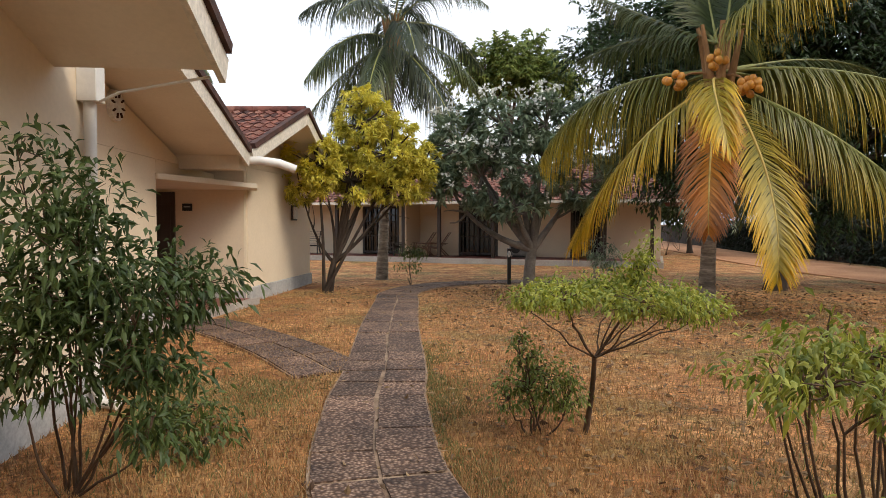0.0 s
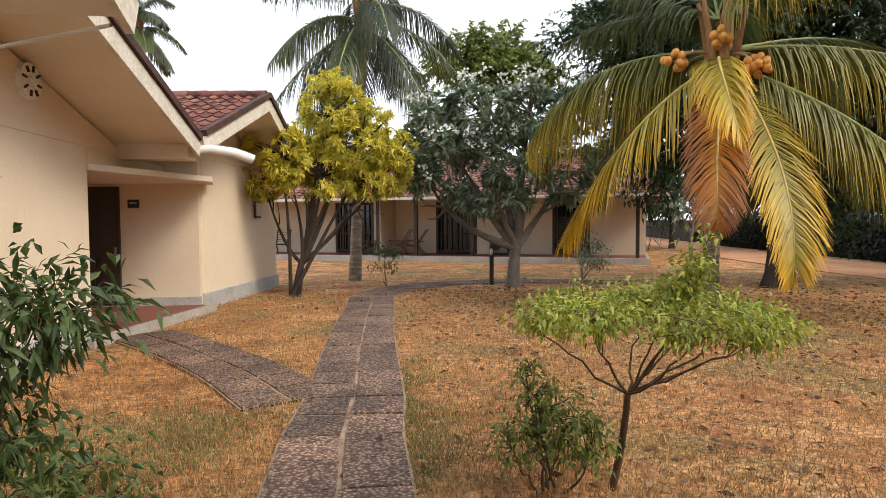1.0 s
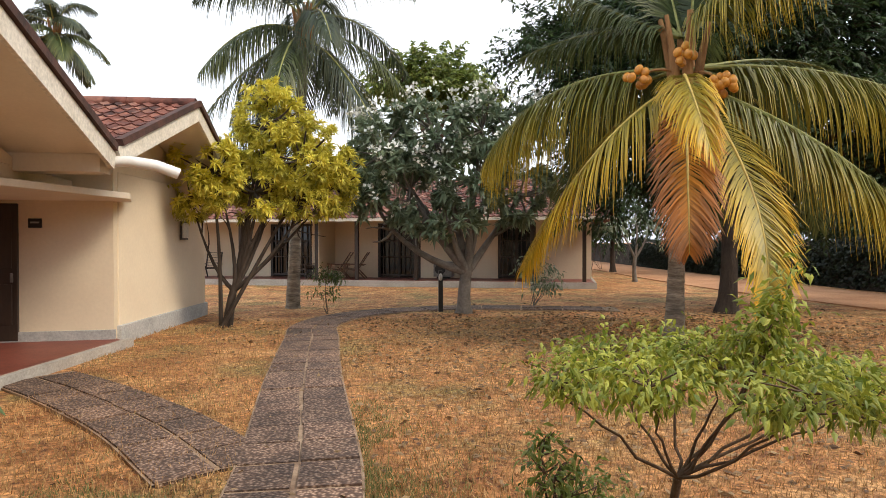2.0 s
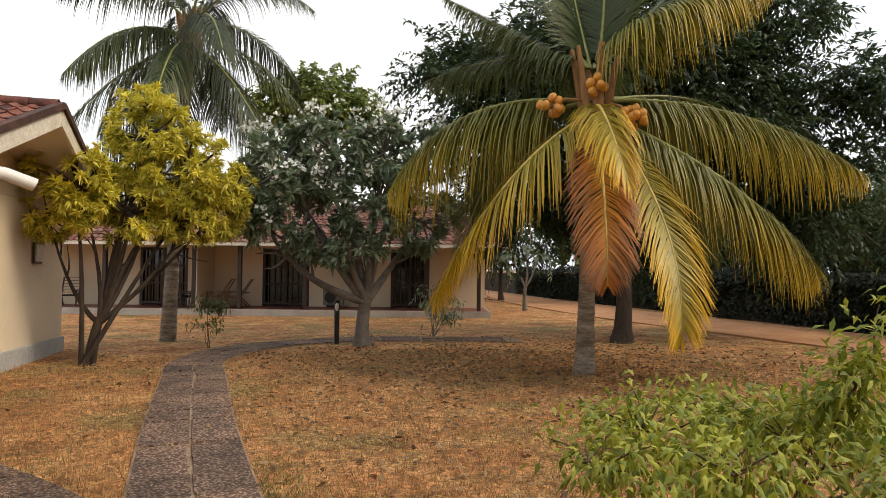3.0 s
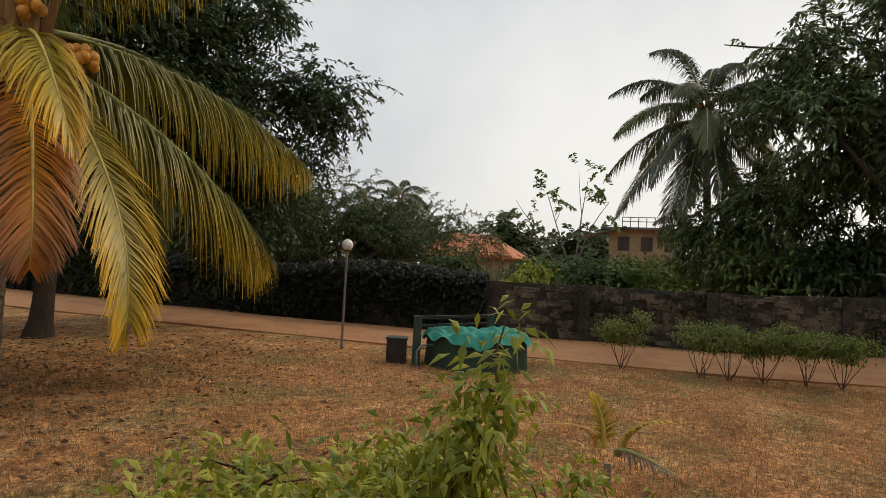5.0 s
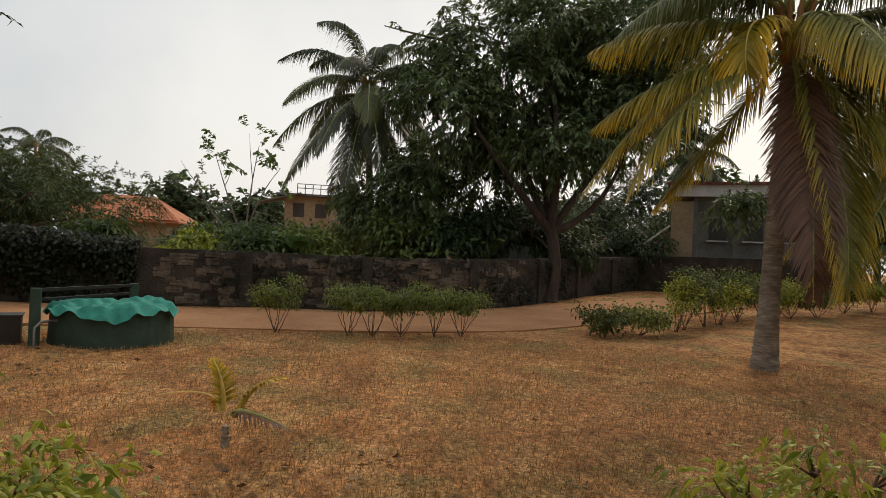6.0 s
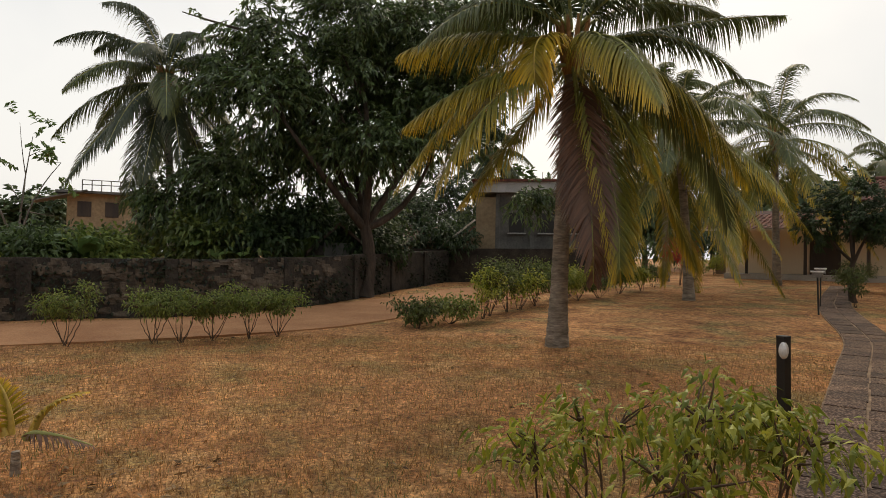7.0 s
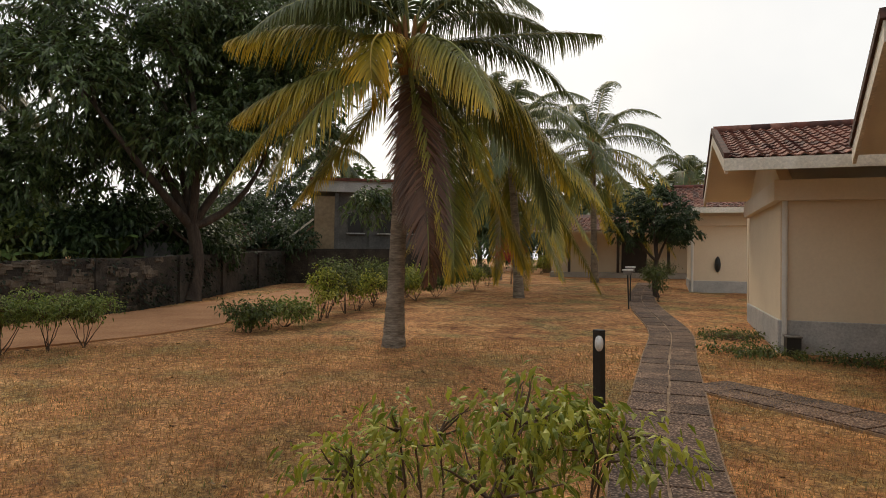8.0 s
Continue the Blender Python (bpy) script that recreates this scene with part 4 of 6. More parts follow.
def south_unit(ox, oy, z, label, length=4.6, deep=7.0, single=False):
    """A bungalow wing: end wall facing back up the path, side wall along it, tiled roof above."""
    o = np.array([ox, oy])

    def at(a, b):
        return tuple(o + P_DIR * a + W_DIR * b)

    t = thing("bungalow", ox, oy, z, label, "house", "path bungalows")
    part("wall", prism([at(0, 0), at(length, 0), at(length, deep), at(0, deep)], z - 0.1, z + 2.95, 0.01), M_WALL, t)
    part("plinth", prism([at(-0.04, -0.04), at(length, -0.04), at(length, deep), at(-0.04, deep)], z - 0.1, z + 0.55, 0.012), M_PLINTH, t, "grey painted plinth")
    part("ring_beam", prism([at(-0.16, -0.12), at(length, -0.12), at(length, deep), at(-0.16, deep)], z + 2.62, z + 2.98, 0.01), M_SOFFIT, t)
    e, r = -1.15, 2.3
    fl, fr = (*at(e, -0.95), z + 3.22), (*at(e, deep), z + 3.22)
    rl, rr = (*at(r, -0.95), z + 4.30), (*at(r, deep), z + 4.30)
    bl, br = (*at(r * 2 - e, -0.95), z + 3.22), (*at(r * 2 - e, deep), z + 3.22)
    part("roof_slab", slab([fl, fr, rr, rl], 0.10), M_SOFFIT, t)
    part("roof_slab", slab([bl, br, rr, rl], 0.10), M_SOFFIT, t)
    tiles(fl, fr, rr, rl, t, single)
    tiles(bl, br, rr, rl, t)
    part("fascia", bar((*at(e - 0.02, -1.0), z + 3.13), (*at(e - 0.02, deep), z + 3.13), 0.04, 0.2), M_TRIM, t)
    for p in (fl, bl):
        part("barge_board", bar(np.array(p) - (0, 0, 0.12), np.array(rl) - (0, 0, 0.12), 0.05, 0.24), M_TRIM, t)
        part("tile_verge", bar(np.array(p) + (0, 0, 0.06), np.array(rl) + (0, 0, 0.06), 0.1, 0.1), M_EDGE, t)
    rc = Mesher()
    for i in range(22):
        p, q = np.array(rl) + (np.array(rr) - rl) * i / 22, np.array(rl) + (np.array(rr) - rl) * (i + 1) / 22
        tube(rc, [p + (0, 0, 0.045), q + (0, 0, 0.06)], [0.105, 0.09], 8)
    rc.part("ridge_tiles", M_TILE, t, smooth=True)
    gw = bmesh.new()
    fa = [gw.verts.new(p) for p in ((*at(0, 0), z + 2.96), (*at(length, 0), z + 2.96), (*at(r, 0), z + 4.15))]
    fb = [gw.verts.new((v.co.x + W_DIR[0] * 0.2, v.co.y + W_DIR[1] * 0.2, v.co.z)) for v in fa]
    gw.faces.new(fa), gw.faces.new(fb[::-1])
    for i in range(3):
        gw.faces.new((fa[i], fb[i], fb[(i + 1) % 3], fa[(i + 1) % 3]))
    bmesh.ops.recalc_face_normals(gw, faces=gw.faces[:])
    part("gable_wall", gw, M_WALL, t)
    pipe([(*at(-0.06, 0.06), z + 2.9), (*at(-0.07, 0.06), z + 1.5), (*at(-0.07, 0.06), z + 0.12)], 0.045, "downpipe", t)
    return t, at


B2, at2 = south_unit(4.80, -9.58, 0.06, "cream bungalow wing with grey plinth and red tiles beside the path", single=True)
B3, at3 = south_unit(12.45, -20.7, 0.33, "farther cream bungalow wing with red tiles beside the path")
pipe([(*at3(-0.9, -0.3), 3.45), (*at3(-1.4, -0.9), 3.35), (*at3(-1.6, -1.2), 3.2)], 0.07, "spout", B3)
part("side_wall", prism([at2(4.6, 0.9), at2(8.6, 0.9), at2(8.6, 7), at2(4.6, 7)], 0.0, 3.0), M_WALL, B2)
part("porch_post", prism([at2(6.6, 0.2), at2(6.9, 0.2), at2(6.9, 0.9), at2(6.6, 0.9)], 0.0, 3.0), M_WALL, B2)
wl_ = thing("wall_lamp", *at3(-0.05, 0.95), 1.35, "dark oval ornament on the cream end wall", "wall ornament")
om = Mesher()
ox_, oy_ = at3(-0.05, 0.95)
tube(om, [(ox_, oy_, 1.22), (ox_, oy_, 1.32), (ox_, oy_, 1.5), (ox_, oy_, 1.7), (ox_, oy_, 1.8)], [0.03, 0.09, 0.11, 0.08, 0.02], 10)
om.part("body", M_BLACK, wl_, smooth=True)
# nearest wing, whose eave and barge stand beside the camera's way
C = thing("bungalow", -1.2, -9.2, 0.0, "cream bungalow wing with a deep plastered eave beside the path", "house", "path bungalows")
c_low, c_up = np.array([3.4, -8.65, 3.34]), np.array([2.19, -5.58, 4.14])
cw = np.array([*W_DIR, 0.0]) * 6
c_a, c_b = c_low[:2] + W_DIR * 1.5, c_low[:2] + W_DIR * 1.5 - P_DIR * 5.5
part("wall", prism([tuple(c_a), tuple(c_b), tuple(c_b + W_DIR * 4), tuple(c_a + W_DIR * 4)], 0, 3.05, 0.01), M_WALL, C)
part("roof_slab", slab([c_low, c_up, c_up + cw, c_low + cw], 0.12), M_SOFFIT, C, "pale plastered roof slab")
tiles(c_low + (0, 0, 0.01), c_low + cw + (0, 0, 0.01), c_up + cw + (0, 0, 0.01), c_up + (0, 0, 0.01), C)
part("barge_board", bar(c_low - (0, 0, 0.13), c_up - (0, 0, 0.13), 0.05, 0.26), M_TRIM, C, "cream painted barge board")
part("tile_verge", bar(c_low + (0, 0, 0.06), c_up + (0, 0, 0.06), 0.12, 0.12), M_EDGE, C, "weathered dark verge tiles")
part("roof_slab", slab([c_up, c_up * 2 - c_low - (0, 0, 2 * (c_up - c_low)[2]), c_up * 2 - c_low + cw - (0, 0, 2 * (c_up - c_low)[2]), c_up + cw], 0.12), M_SOFFIT, C, "pale plastered roof slab")
# small utility box at the foot of the wall
ub = thing("meter_box", *at2(-0.3, 0.25), 0.06, "small dark pump box by the wall", "box")
part("case", box(*at2(-0.28, 0.15), 0.2, 0.3, 0.22, 0.3, -60), M_BLACK, ub)
part("lid", box(*at2(-0.28, 0.15), 0.365, 0.34, 0.26, 0.03, -60), M_STEEL, ub)

# long low house at the end of the south path
S = thing("veranda_bungalow", 17.5, -27.5, 0.7, "distant low bungalow with a dark veranda", "house")
S0 = np.array([15.0, -29.5])
SU = unit(np.array([0.80, 0.60]))
SV = np.array([SU[1], -SU[0]])


def ats(a, b):
    return tuple(S0 + SU * a + SV * b)


part("floor_slab", prism([ats(-4, -0.2), ats(9, -0.2), ats(9, 4), ats(-4, 4)], 0.5, 0.95), M_SLAB, S)
part("wall", prism([ats(-4, 1.5), ats(9, 1.5), ats(9, 4), ats(-4, 4)], 0.9, 3.3), M_WALL, S)
for k in (-2, 0.5, 3, 5.5, 8):
    part("post", box(*ats(k, 0.1), 2.0, 0.14, 0.14, 2.2, 36), M_WOOD, S)
for k in (1.2, 4.6):
    part("door", box(*ats(k, 1.47), 1.9, 1.3, 0.1, 2.0, 36), M_WOOD, S)
r0, r1, r2, r3 = (*ats(-5, -0.8), 3.1), (*ats(10, -0.8), 3.1), (*ats(9, 3), 4.0), (*ats(-5, 3), 4.0)
part("roof_slab", slab([r0, r1, r2, r3], 0.08), M_SOFFIT, S)
tiles(r0, r1, r2, r3, S, False, 60, 14)

# ---------------------------------------------------------------- boundary wall
WALL = smooth_line([(25, 60), (20.5, 38), (17.9, 20), (16.8, 11), (17.3, 4.5), (18.3, -2.0), (23.2, -7.4), (28.5, -13.6), (36, -24), (48, -42)], 6)


def wall_band(name, line, h, thick, mat, label):
    tan = unit(np.gradient(line, axis=0))
    nrm = np.stack([-tan[:, 1], tan[:, 0]], 1)
    rng = np.random.default_rng(3)
    v = []
    for i, p in enumerate(line):
        z, w = gz(*p), rng.uniform(-0.02, 0.02)
        a, b = p + nrm[i] * thick / 2, p - nrm[i] * thick / 2
        v += [(*a, z - 0.2), (*a, z + h + w), (*b, z + h + w), (*b, z - 0.2)]
    m = Mesher()
    m.add(v, [(i * 4 + j, i * 4 + j + 1, i * 4 + 4 + j + 1, i * 4 + 4 + j) for i in range(len(line) - 1) for j in range(3)])
    return tagged(m.part(name, mat), label, "wall", kind="structure")


wall_band("wall_boundary", WALL, 1.42, 0.24, M_STONE, "dark weathered rubble boundary wall")
# rubble stones proud of the wall face, nearest stretch
st_root = thing("wall_stones", 17.2, 4.0, 0, "rough stones of the boundary wall", "wall", kind="structure")
rng = np.random.default_rng(8)
segl = np.r_[0, np.cumsum(np.linalg.norm(np.diff(WALL, axis=0), axis=1))]


def on_wall(s):
    i = int(np.clip(np.searchsorted(segl, s) - 1, 0, len(WALL) - 2))
    d = WALL[i + 1] - WALL[i]
    p = WALL[i] + d * (s - segl[i]) / (segl[i + 1] - segl[i])
    w = unit(np.array([-d[1], d[0]]))
    if w[0] > 0:
        w = -w
    return p, w, unit(d)


s_near = segl[int(np.argmin(np.linalg.norm(WALL - (17.2, 6.0), axis=1)))]
stone_kinds = []
for k in range(6):
    bm = box(0, 0, 0, rng.uniform(0.22, 0.4), 0.10, rng.uniform(0.12, 0.2), 0, 0.025)
    for v in bm.verts:
        v.co += Vector(rng.normal(size=3) * 0.012)
    me = bpy.data.meshes.new("stone")
    bm.to_mesh(me)
    bm.free()
    me.materials.append(M_RUBBLE)
    stone_kinds.append(me)
for i in range(280):
    s, z = s_near + rng.uniform(-1.0, 9.5), rng.uniform(0.05, 1.36)
    p, w, d = on_wall(s)
    ob = new("stone", stone_kinds[i % 6])
    ob.matrix_basis = pose(*(p + w * 0.10), gz(*p) + z, rng.uniform(-4, 4), 0, math.degrees(math.atan2(d[1], d[0])))
    ob.parent = st_root
    ob.matrix_parent_inverse = st_root.matrix_basis.inverted()
pil_root = thing("wall_piers", 18, 0, 0, "plain piers of the boundary wall", "wall", kind="structure")
for k in range(16):
    p, w, d = on_wall(s_near - 2 + k * 3.1)
    part("pier", box(*(p + w * 0.06), gz(*p) + 0.70, 0.3, 0.3, 1.46, math.degrees(math.atan2(d[1], d[0]))), M_STONE, pil_root)
# creeper over the wall's northern stretch
ivy = Mesher()
n = 26000
ss, zz = s_near - 1.5 - 32 * rng.random(n) ** 1.15, 1.75 * rng.random(n) ** 0.75
P, W = np.zeros((n, 2)), np.zeros((n, 2))
for i in range(n):
    p, w, d = on_wall(max(0.1, ss[i]))
    P[i], W[i] = p, w
bulge = 0.16 + 0.10 * np.sin(ss * 1.7) * np.sin(zz * 4 + ss) + 0.07 * rng.normal(size=n)
at = np.c_[P + W * bulge[:, None], zz + 0.12 * np.sin(ss * 0.9)]
top = zz > 1.55
at[top, :2] -= W[top] * rng.uniform(0, 0.45, (top.sum(), 1))
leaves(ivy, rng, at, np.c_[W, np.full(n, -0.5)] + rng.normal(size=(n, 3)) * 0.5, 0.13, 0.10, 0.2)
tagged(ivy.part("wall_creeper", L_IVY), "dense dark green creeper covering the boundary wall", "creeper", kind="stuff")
n = 7000
ss, zz = s_near + 26 * rng.random(n), 1.45 * rng.random(n)
P, W = np.zeros((n, 2)), np.zeros((n, 2))
for i in range(n):
    p, w, d = on_wall(ss[i])
    P[i], W[i] = p, w
keep = np.sin(ss * 1.3) * np.sin(zz * 3 + ss * 0.6) + 0.4 * rng.normal(size=n) > 0.1
at = np.c_[P + W * 0.16, zz + ground_z(P[:, 0], P[:, 1])][keep]
ivy = Mesher()
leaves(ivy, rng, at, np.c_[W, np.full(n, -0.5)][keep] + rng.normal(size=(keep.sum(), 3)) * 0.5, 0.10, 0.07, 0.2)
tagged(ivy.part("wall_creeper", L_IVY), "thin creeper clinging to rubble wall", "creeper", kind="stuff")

# ---------------------------------------------------------------- the dwarf coconut palm
PB, PC = (5.58, 9.96, 0.0), (5.71, 9.88, 4.16)
R_, D_ = np.array([0.856, -0.517, 0]), np.array([0.517, 0.856, 0])


def vw(lat, dep, z):
    return tuple(R_ * lat + D_ * dep + np.array([0, 0, z]))


dwarf = palm("coconut_palm", PB, PC, [
    (vw(-2.34, 0.20, 0.45), vw(-3.24, 0.00, -1.20), 1.05, 1.55, M_FMID, 92),
    (vw(-1.36, -1.40, -1.00), vw(-2.41, -0.80, -3.05), 0.98, 1.0, M_FYEL, 92),
    (vw(-0.12, -1.70, -0.05), vw(0.30, -1.80, -1.55), 0.58, 0.9, M_FYEL, 60),
    (vw(-0.02, -2.00, -1.60), vw(0.01, -1.80, -2.75), 0.62, 0.55, M_FDRY, 84),
    (vw(1.08, -1.65, -1.90), vw(0.96, -1.50, -3.50), 0.72, 0.55, M_FYEL, 92),
    (vw(2.13, -0.75, -1.25), vw(3.03, -0.50, -2.55), 0.95, 1.3, M_FMID, 92),
    (vw(2.32, 0.30, 0.22), vw(3.97, 0.20, -1.08), 0.90, 1.4, M_FMID, 92),
    (vw(-0.73, 0.10, 0.95), vw(-2.42, 0.20, 1.95), 0.90, 0.9, M_FGRN, 84),
    (vw(-0.23, 0.30, 1.40), vw(-0.58, 0.60, 3.40), 1.05, 0.45, M_FGRN, 84),
    (vw(0.23, 0.35, 1.85), vw(0.21, 0.50, 4.10), 1.05, 0.35, M_FGRN, 84),
    (vw(0.61, 0.15, 1.60), vw(1.20, 0.50, 3.60), 1.00, 0.5, M_FGRN, 84),
    (vw(0.62, -0.85, 1.35), vw(2.42, -0.70, 1.50), 0.85, 1.2, M_FMID, 88),
    (vw(1.68, 1.20, 0.63), vw(2.50, 1.60, 0.15), 0.70, 1.0, M_FGRN, 60),
    (vw(-0.9, 0.6, 1.9), vw(-1.5, 0.8, 3.6), 1.0, 0.45, M_FGRN, 76),
    (vw(0.9, 0.7, 1.7), vw(2.0, 0.9, 2.8), 0.95, 0.7, M_FGRN, 76),
    (vw(-1.3, 0.9, 1.4), vw(-2.9, 1.3, 0.9), 0.9, 0.9, M_FGRN, 70),
    (vw(-1.2, 1.8, 0.9), vw(-2.2, 3.0, -0.9), 0.85, 0.9, M_FGRN, 60),
    (vw(-1.6, 1.2, 0.3), vw(-2.4, 2.0, -2.4), 0.85, 0.8, M_FGRN, 60),
    (vw(1.3, 1.8, 0.9), vw(2.0, 3.1, -0.6), 0.8, 1.0, M_FGRN, 60),
    (vw(1.5, 1.3, 0.2), vw(2.3, 2.2, -2.4), 0.85, 0.8, M_FGRN, 60),
    (vw(0.1, 1.6, 1.5), vw(0.2, 3.4, 0.6), 0.85, 0.9, M_FGRN, 60),
    (vw(0.3, 1.0, 0.2), vw(0.4, 1.6, -2.6), 0.85, 0.6, M_FGRN, 60),
], "short coconut palm with yellowing drooping fronds and orange nuts", 0.13, 5, 1.45, fibre=1.25, wide=0.027)
rng = np.random.default_rng(12)
nut = bmesh.new()
bmesh.ops.create_icosphere(nut, subdivisions=2, radius=0.066)
for v in nut.verts:
    v.co.z *= 1.25
nut_me = bpy.data.meshes.new("coconut")
nut.to_mesh(nut_me)
nut.free()
nut_me.materials.append(M_NUT)
nut_me.polygons.foreach_set("use_smooth", [True] * len(nut_me.polygons))
for cl, n in ((vw(0.50, -0.55, -0.30), 15), (vw(-0.70, -0.5, -0.10), 10), (vw(0.02, -0.45, 0.20), 7)):
    for i in range(n):
        d = unit(rng.normal(size=3)) * (0.16, 0.16, 0.13)
        ob = new("coconut", nut_me)
        ob.matrix_basis = pose(*(np.array(PC) + cl + d), *rng.uniform(-40, 40, 3))
        ob.parent = dwarf
        ob.matrix_parent_inverse = dwarf.matrix_basis.inverted()
        tagged(ob, "ripe orange coconut")
    sm = Mesher()
    tube(sm, bez(PC, np.array(PC) + np.array(cl) * 0.6 + (0, 0, 0.25), np.array(PC) + cl, 6), np.full(6, 0.02), 5)
    sm.part("stalk", M_FIBRE, dwarf)

# ---------------------------------------------------------------- taller palms
rngp = np.random.default_rng(21)
palm("coconut_palm", (-0.46, 16.6, 0), (-0.15, 16.8, 6.6), random_fronds(rngp, 23, 3.3, [M_FDRK, M_FDRK, M_FGRN, M_FDRK], -1.05, 0.8, 1.2), "tall coconut palm with dark drooping fronds", 0.14, 6, 1.3, detail=50, wide=0.030)
R2, D2 = np.array([-0.428, -0.904, 0]), np.array([0.904, -0.428, 0])


def v2(lat, dep, z):
    return tuple(R2 * lat + D2 * dep + np.array([0, 0, z]))


palm("coconut_palm", (9.50, -4.70, 0), (9.40, -4.88, 5.22), [
    (v2(-1.69, -0.40, 0.60), v2(-3.11, -0.40, -0.10), 0.75, 1.0, M_FMID, 80),
    (v2(-1.69, -1.00, -0.40), v2(-2.97, -0.80, -1.45), 0.72, 0.9, M_FMID, 80),
    (v2(-1.10, -1.25, 0.55), v2(-0.78, -1.10, -1.10), 0.70, 0.8, M_FYEL, 60),
    (v2(-1.80, -1.35, -0.75), v2(-2.39, -1.30, -2.50), 0.85, 0.8, M_FMID, 84),
    (v2(-1.15, 0.80, -1.60), v2(-1.95, 0.80, -2.60), 0.68, 0.7, M_FMID, 70),
    (v2(0.08, -1.40, -2.40), v2(0.14, -1.20, -4.00), 0.62, 0.5, M_FBRN, 84),
    (v2(-0.05, -1.10, -1.90), v2(-0.10, -1.10, -3.00), 0.60, 0.5, M_FBRN, 70),
    (v2(0.68, -1.10, -2.40), v2(0.61, -1.00, -3.95), 0.72, 0.6, M_FMID, 80),
    (v2(0.40, 0.50, -2.40), v2(0.75, 0.60, -3.90), 0.72, 0.6, M_FBRN, 80),
    (v2(1.41, -0.90, -2.10), v2(2.05, -0.60, -3.75), 0.70, 0.8, M_FMID, 80),
    (v2(2.70, 0.25, -0.42), v2(3.01, 0.30, -2.96), 0.85, 0.9, M_FGRN, 80),
    (v2(1.65, -0.70, 0.05), v2(2.93, -0.60, -2.25), 0.85, 1.0, M_FMID, 84),
    (v2(1.83, 0.10, 0.85), v2(4.00, 0.20, 0.95), 0.80, 1.0, M_FGRN, 84),
    (v2(1.53, 0.60, 1.70), v2(3.24, 1.20, 1.30), 0.85, 0.9, M_FGRN, 80),
    (v2(0.50, 0.25, 2.04), v2(0.94, 0.30, 3.39), 0.85, 0.5, M_FGRN, 76),
    (v2(-0.23, 0.25, 2.19), v2(-1.26, 0.30, 2.62), 0.85, 0.6, M_FGRN, 76),
    (v2(-1.15, 0.35, 1.59), v2(-2.23, 0.50, 0.92), 0.80, 0.9, M_FGRN, 76),
    (v2(0.17, -1.55, 0.50), v2(0.29, -1.70, -0.95), 0.55, 0.9, M_FMID, 60),
    (v2(-1.02, -0.70, 1.41), v2(-1.73, -1.00, 1.32), 0.80, 0.8, M_FGRN, 70),
    (v2(1.13, -0.40, 1.93), v2(1.85, -0.80, 1.60), 0.80, 0.8, M_FGRN, 70),
    (v2(1.9, 0.9, 0.2), v2(3.0, 1.5, -1.4), 0.85, 0.9, M_FGRN, 76),
    (v2(1.0, 1.2, -0.2), v2(1.6, 1.8, -2.6), 0.85, 0.8, M_FGRN, 76),
] + random_fronds(np.random.default_rng(77), 12, 3.3, [M_FGRN, M_FGRN, M_FMID], -0.35, 0.72, 0.9), "coconut palm with green and browning fronds hanging low", 0.155, 7, 1.5)
for (x, y, h, lx, ly, reach, seed, n) in ((14.88, -13.8, 4.9, 0.3, 0.2, 4.2, 31, 32), (18.0, -22.3, 5.9, -0.3, 0.6, 4.3, 32, 30), (21.8, -19.8, 8.0, 0.3, 0.0, 3.4, 33, 20), (17.5, -30.0, 5.0, 0.2, 0.0, 3.0, 35, 18)):
    r = np.random.default_rng(seed)
    z = gz(x, y)
    palm("coconut_palm", (x, y, z), (x + lx, y + ly, z + h), random_fronds(r, n, reach, [M_FGRN, M_FGRN, M_FMID, M_FMID], -1.05, 0.72, 0.8), "coconut palm with long green fronds by the dirt track", 0.15, seed, 1.4, detail=54, wide=0.034)
for (x, y, h, reach, seed, n) in ((24.5, 1.0, 7.5, 3.9, 34, 32), (34, -18, 8.0, 3.2, 36, 16), (46, 22, 7.0, 3.0, 37, 14), (52, 1.0, 6.0, 2.6, 38, 12), (56, 30, 8, 3, 39, 14), (-10.9, 30.0, 10.2, 2.3, 40, 16)):
    r = np.random.default_rng(seed)
    palm("coconut_palm", (x, y, gz(x, y)), (x + 0.4, y + 0.3, h), random_fronds(r, n, reach, [M_FDRK, M_FGRN, M_FDRK], -0.9, 0.75, 0.9), "coconut palm standing tall beyond the garden", 0.15, seed, 1.3, detail=54, wide=0.042)
# seedling palm in the lawn
r = np.random.default_rng(44)
palm("palm_seedling", (5.55, 2.95, 0), (5.55, 2.95, 0.16), [((0.1, 0.12, 0.3), (-0.1, 0.50, 0.26), 0.18, 0.5, M_FDRY, 18), ((0.05, -0.15, 0.35), (-0.05, -0.45, 0.40), 0.2, 0.4, M_FYEL, 18), ((0.1, 0.05, 0.35), (0.15, 0.15, 0.5), 0.18, 0.3, M_FYEL, 18), ((-0.1, -0.1, 0.2), (-0.25, -0.5, 0.05), 0.18, 0.6, M_FBRN, 18)], "small coconut seedling with yellow and dry leaves", 0.035, 44, 1.2, "", 0, wide=0.014)

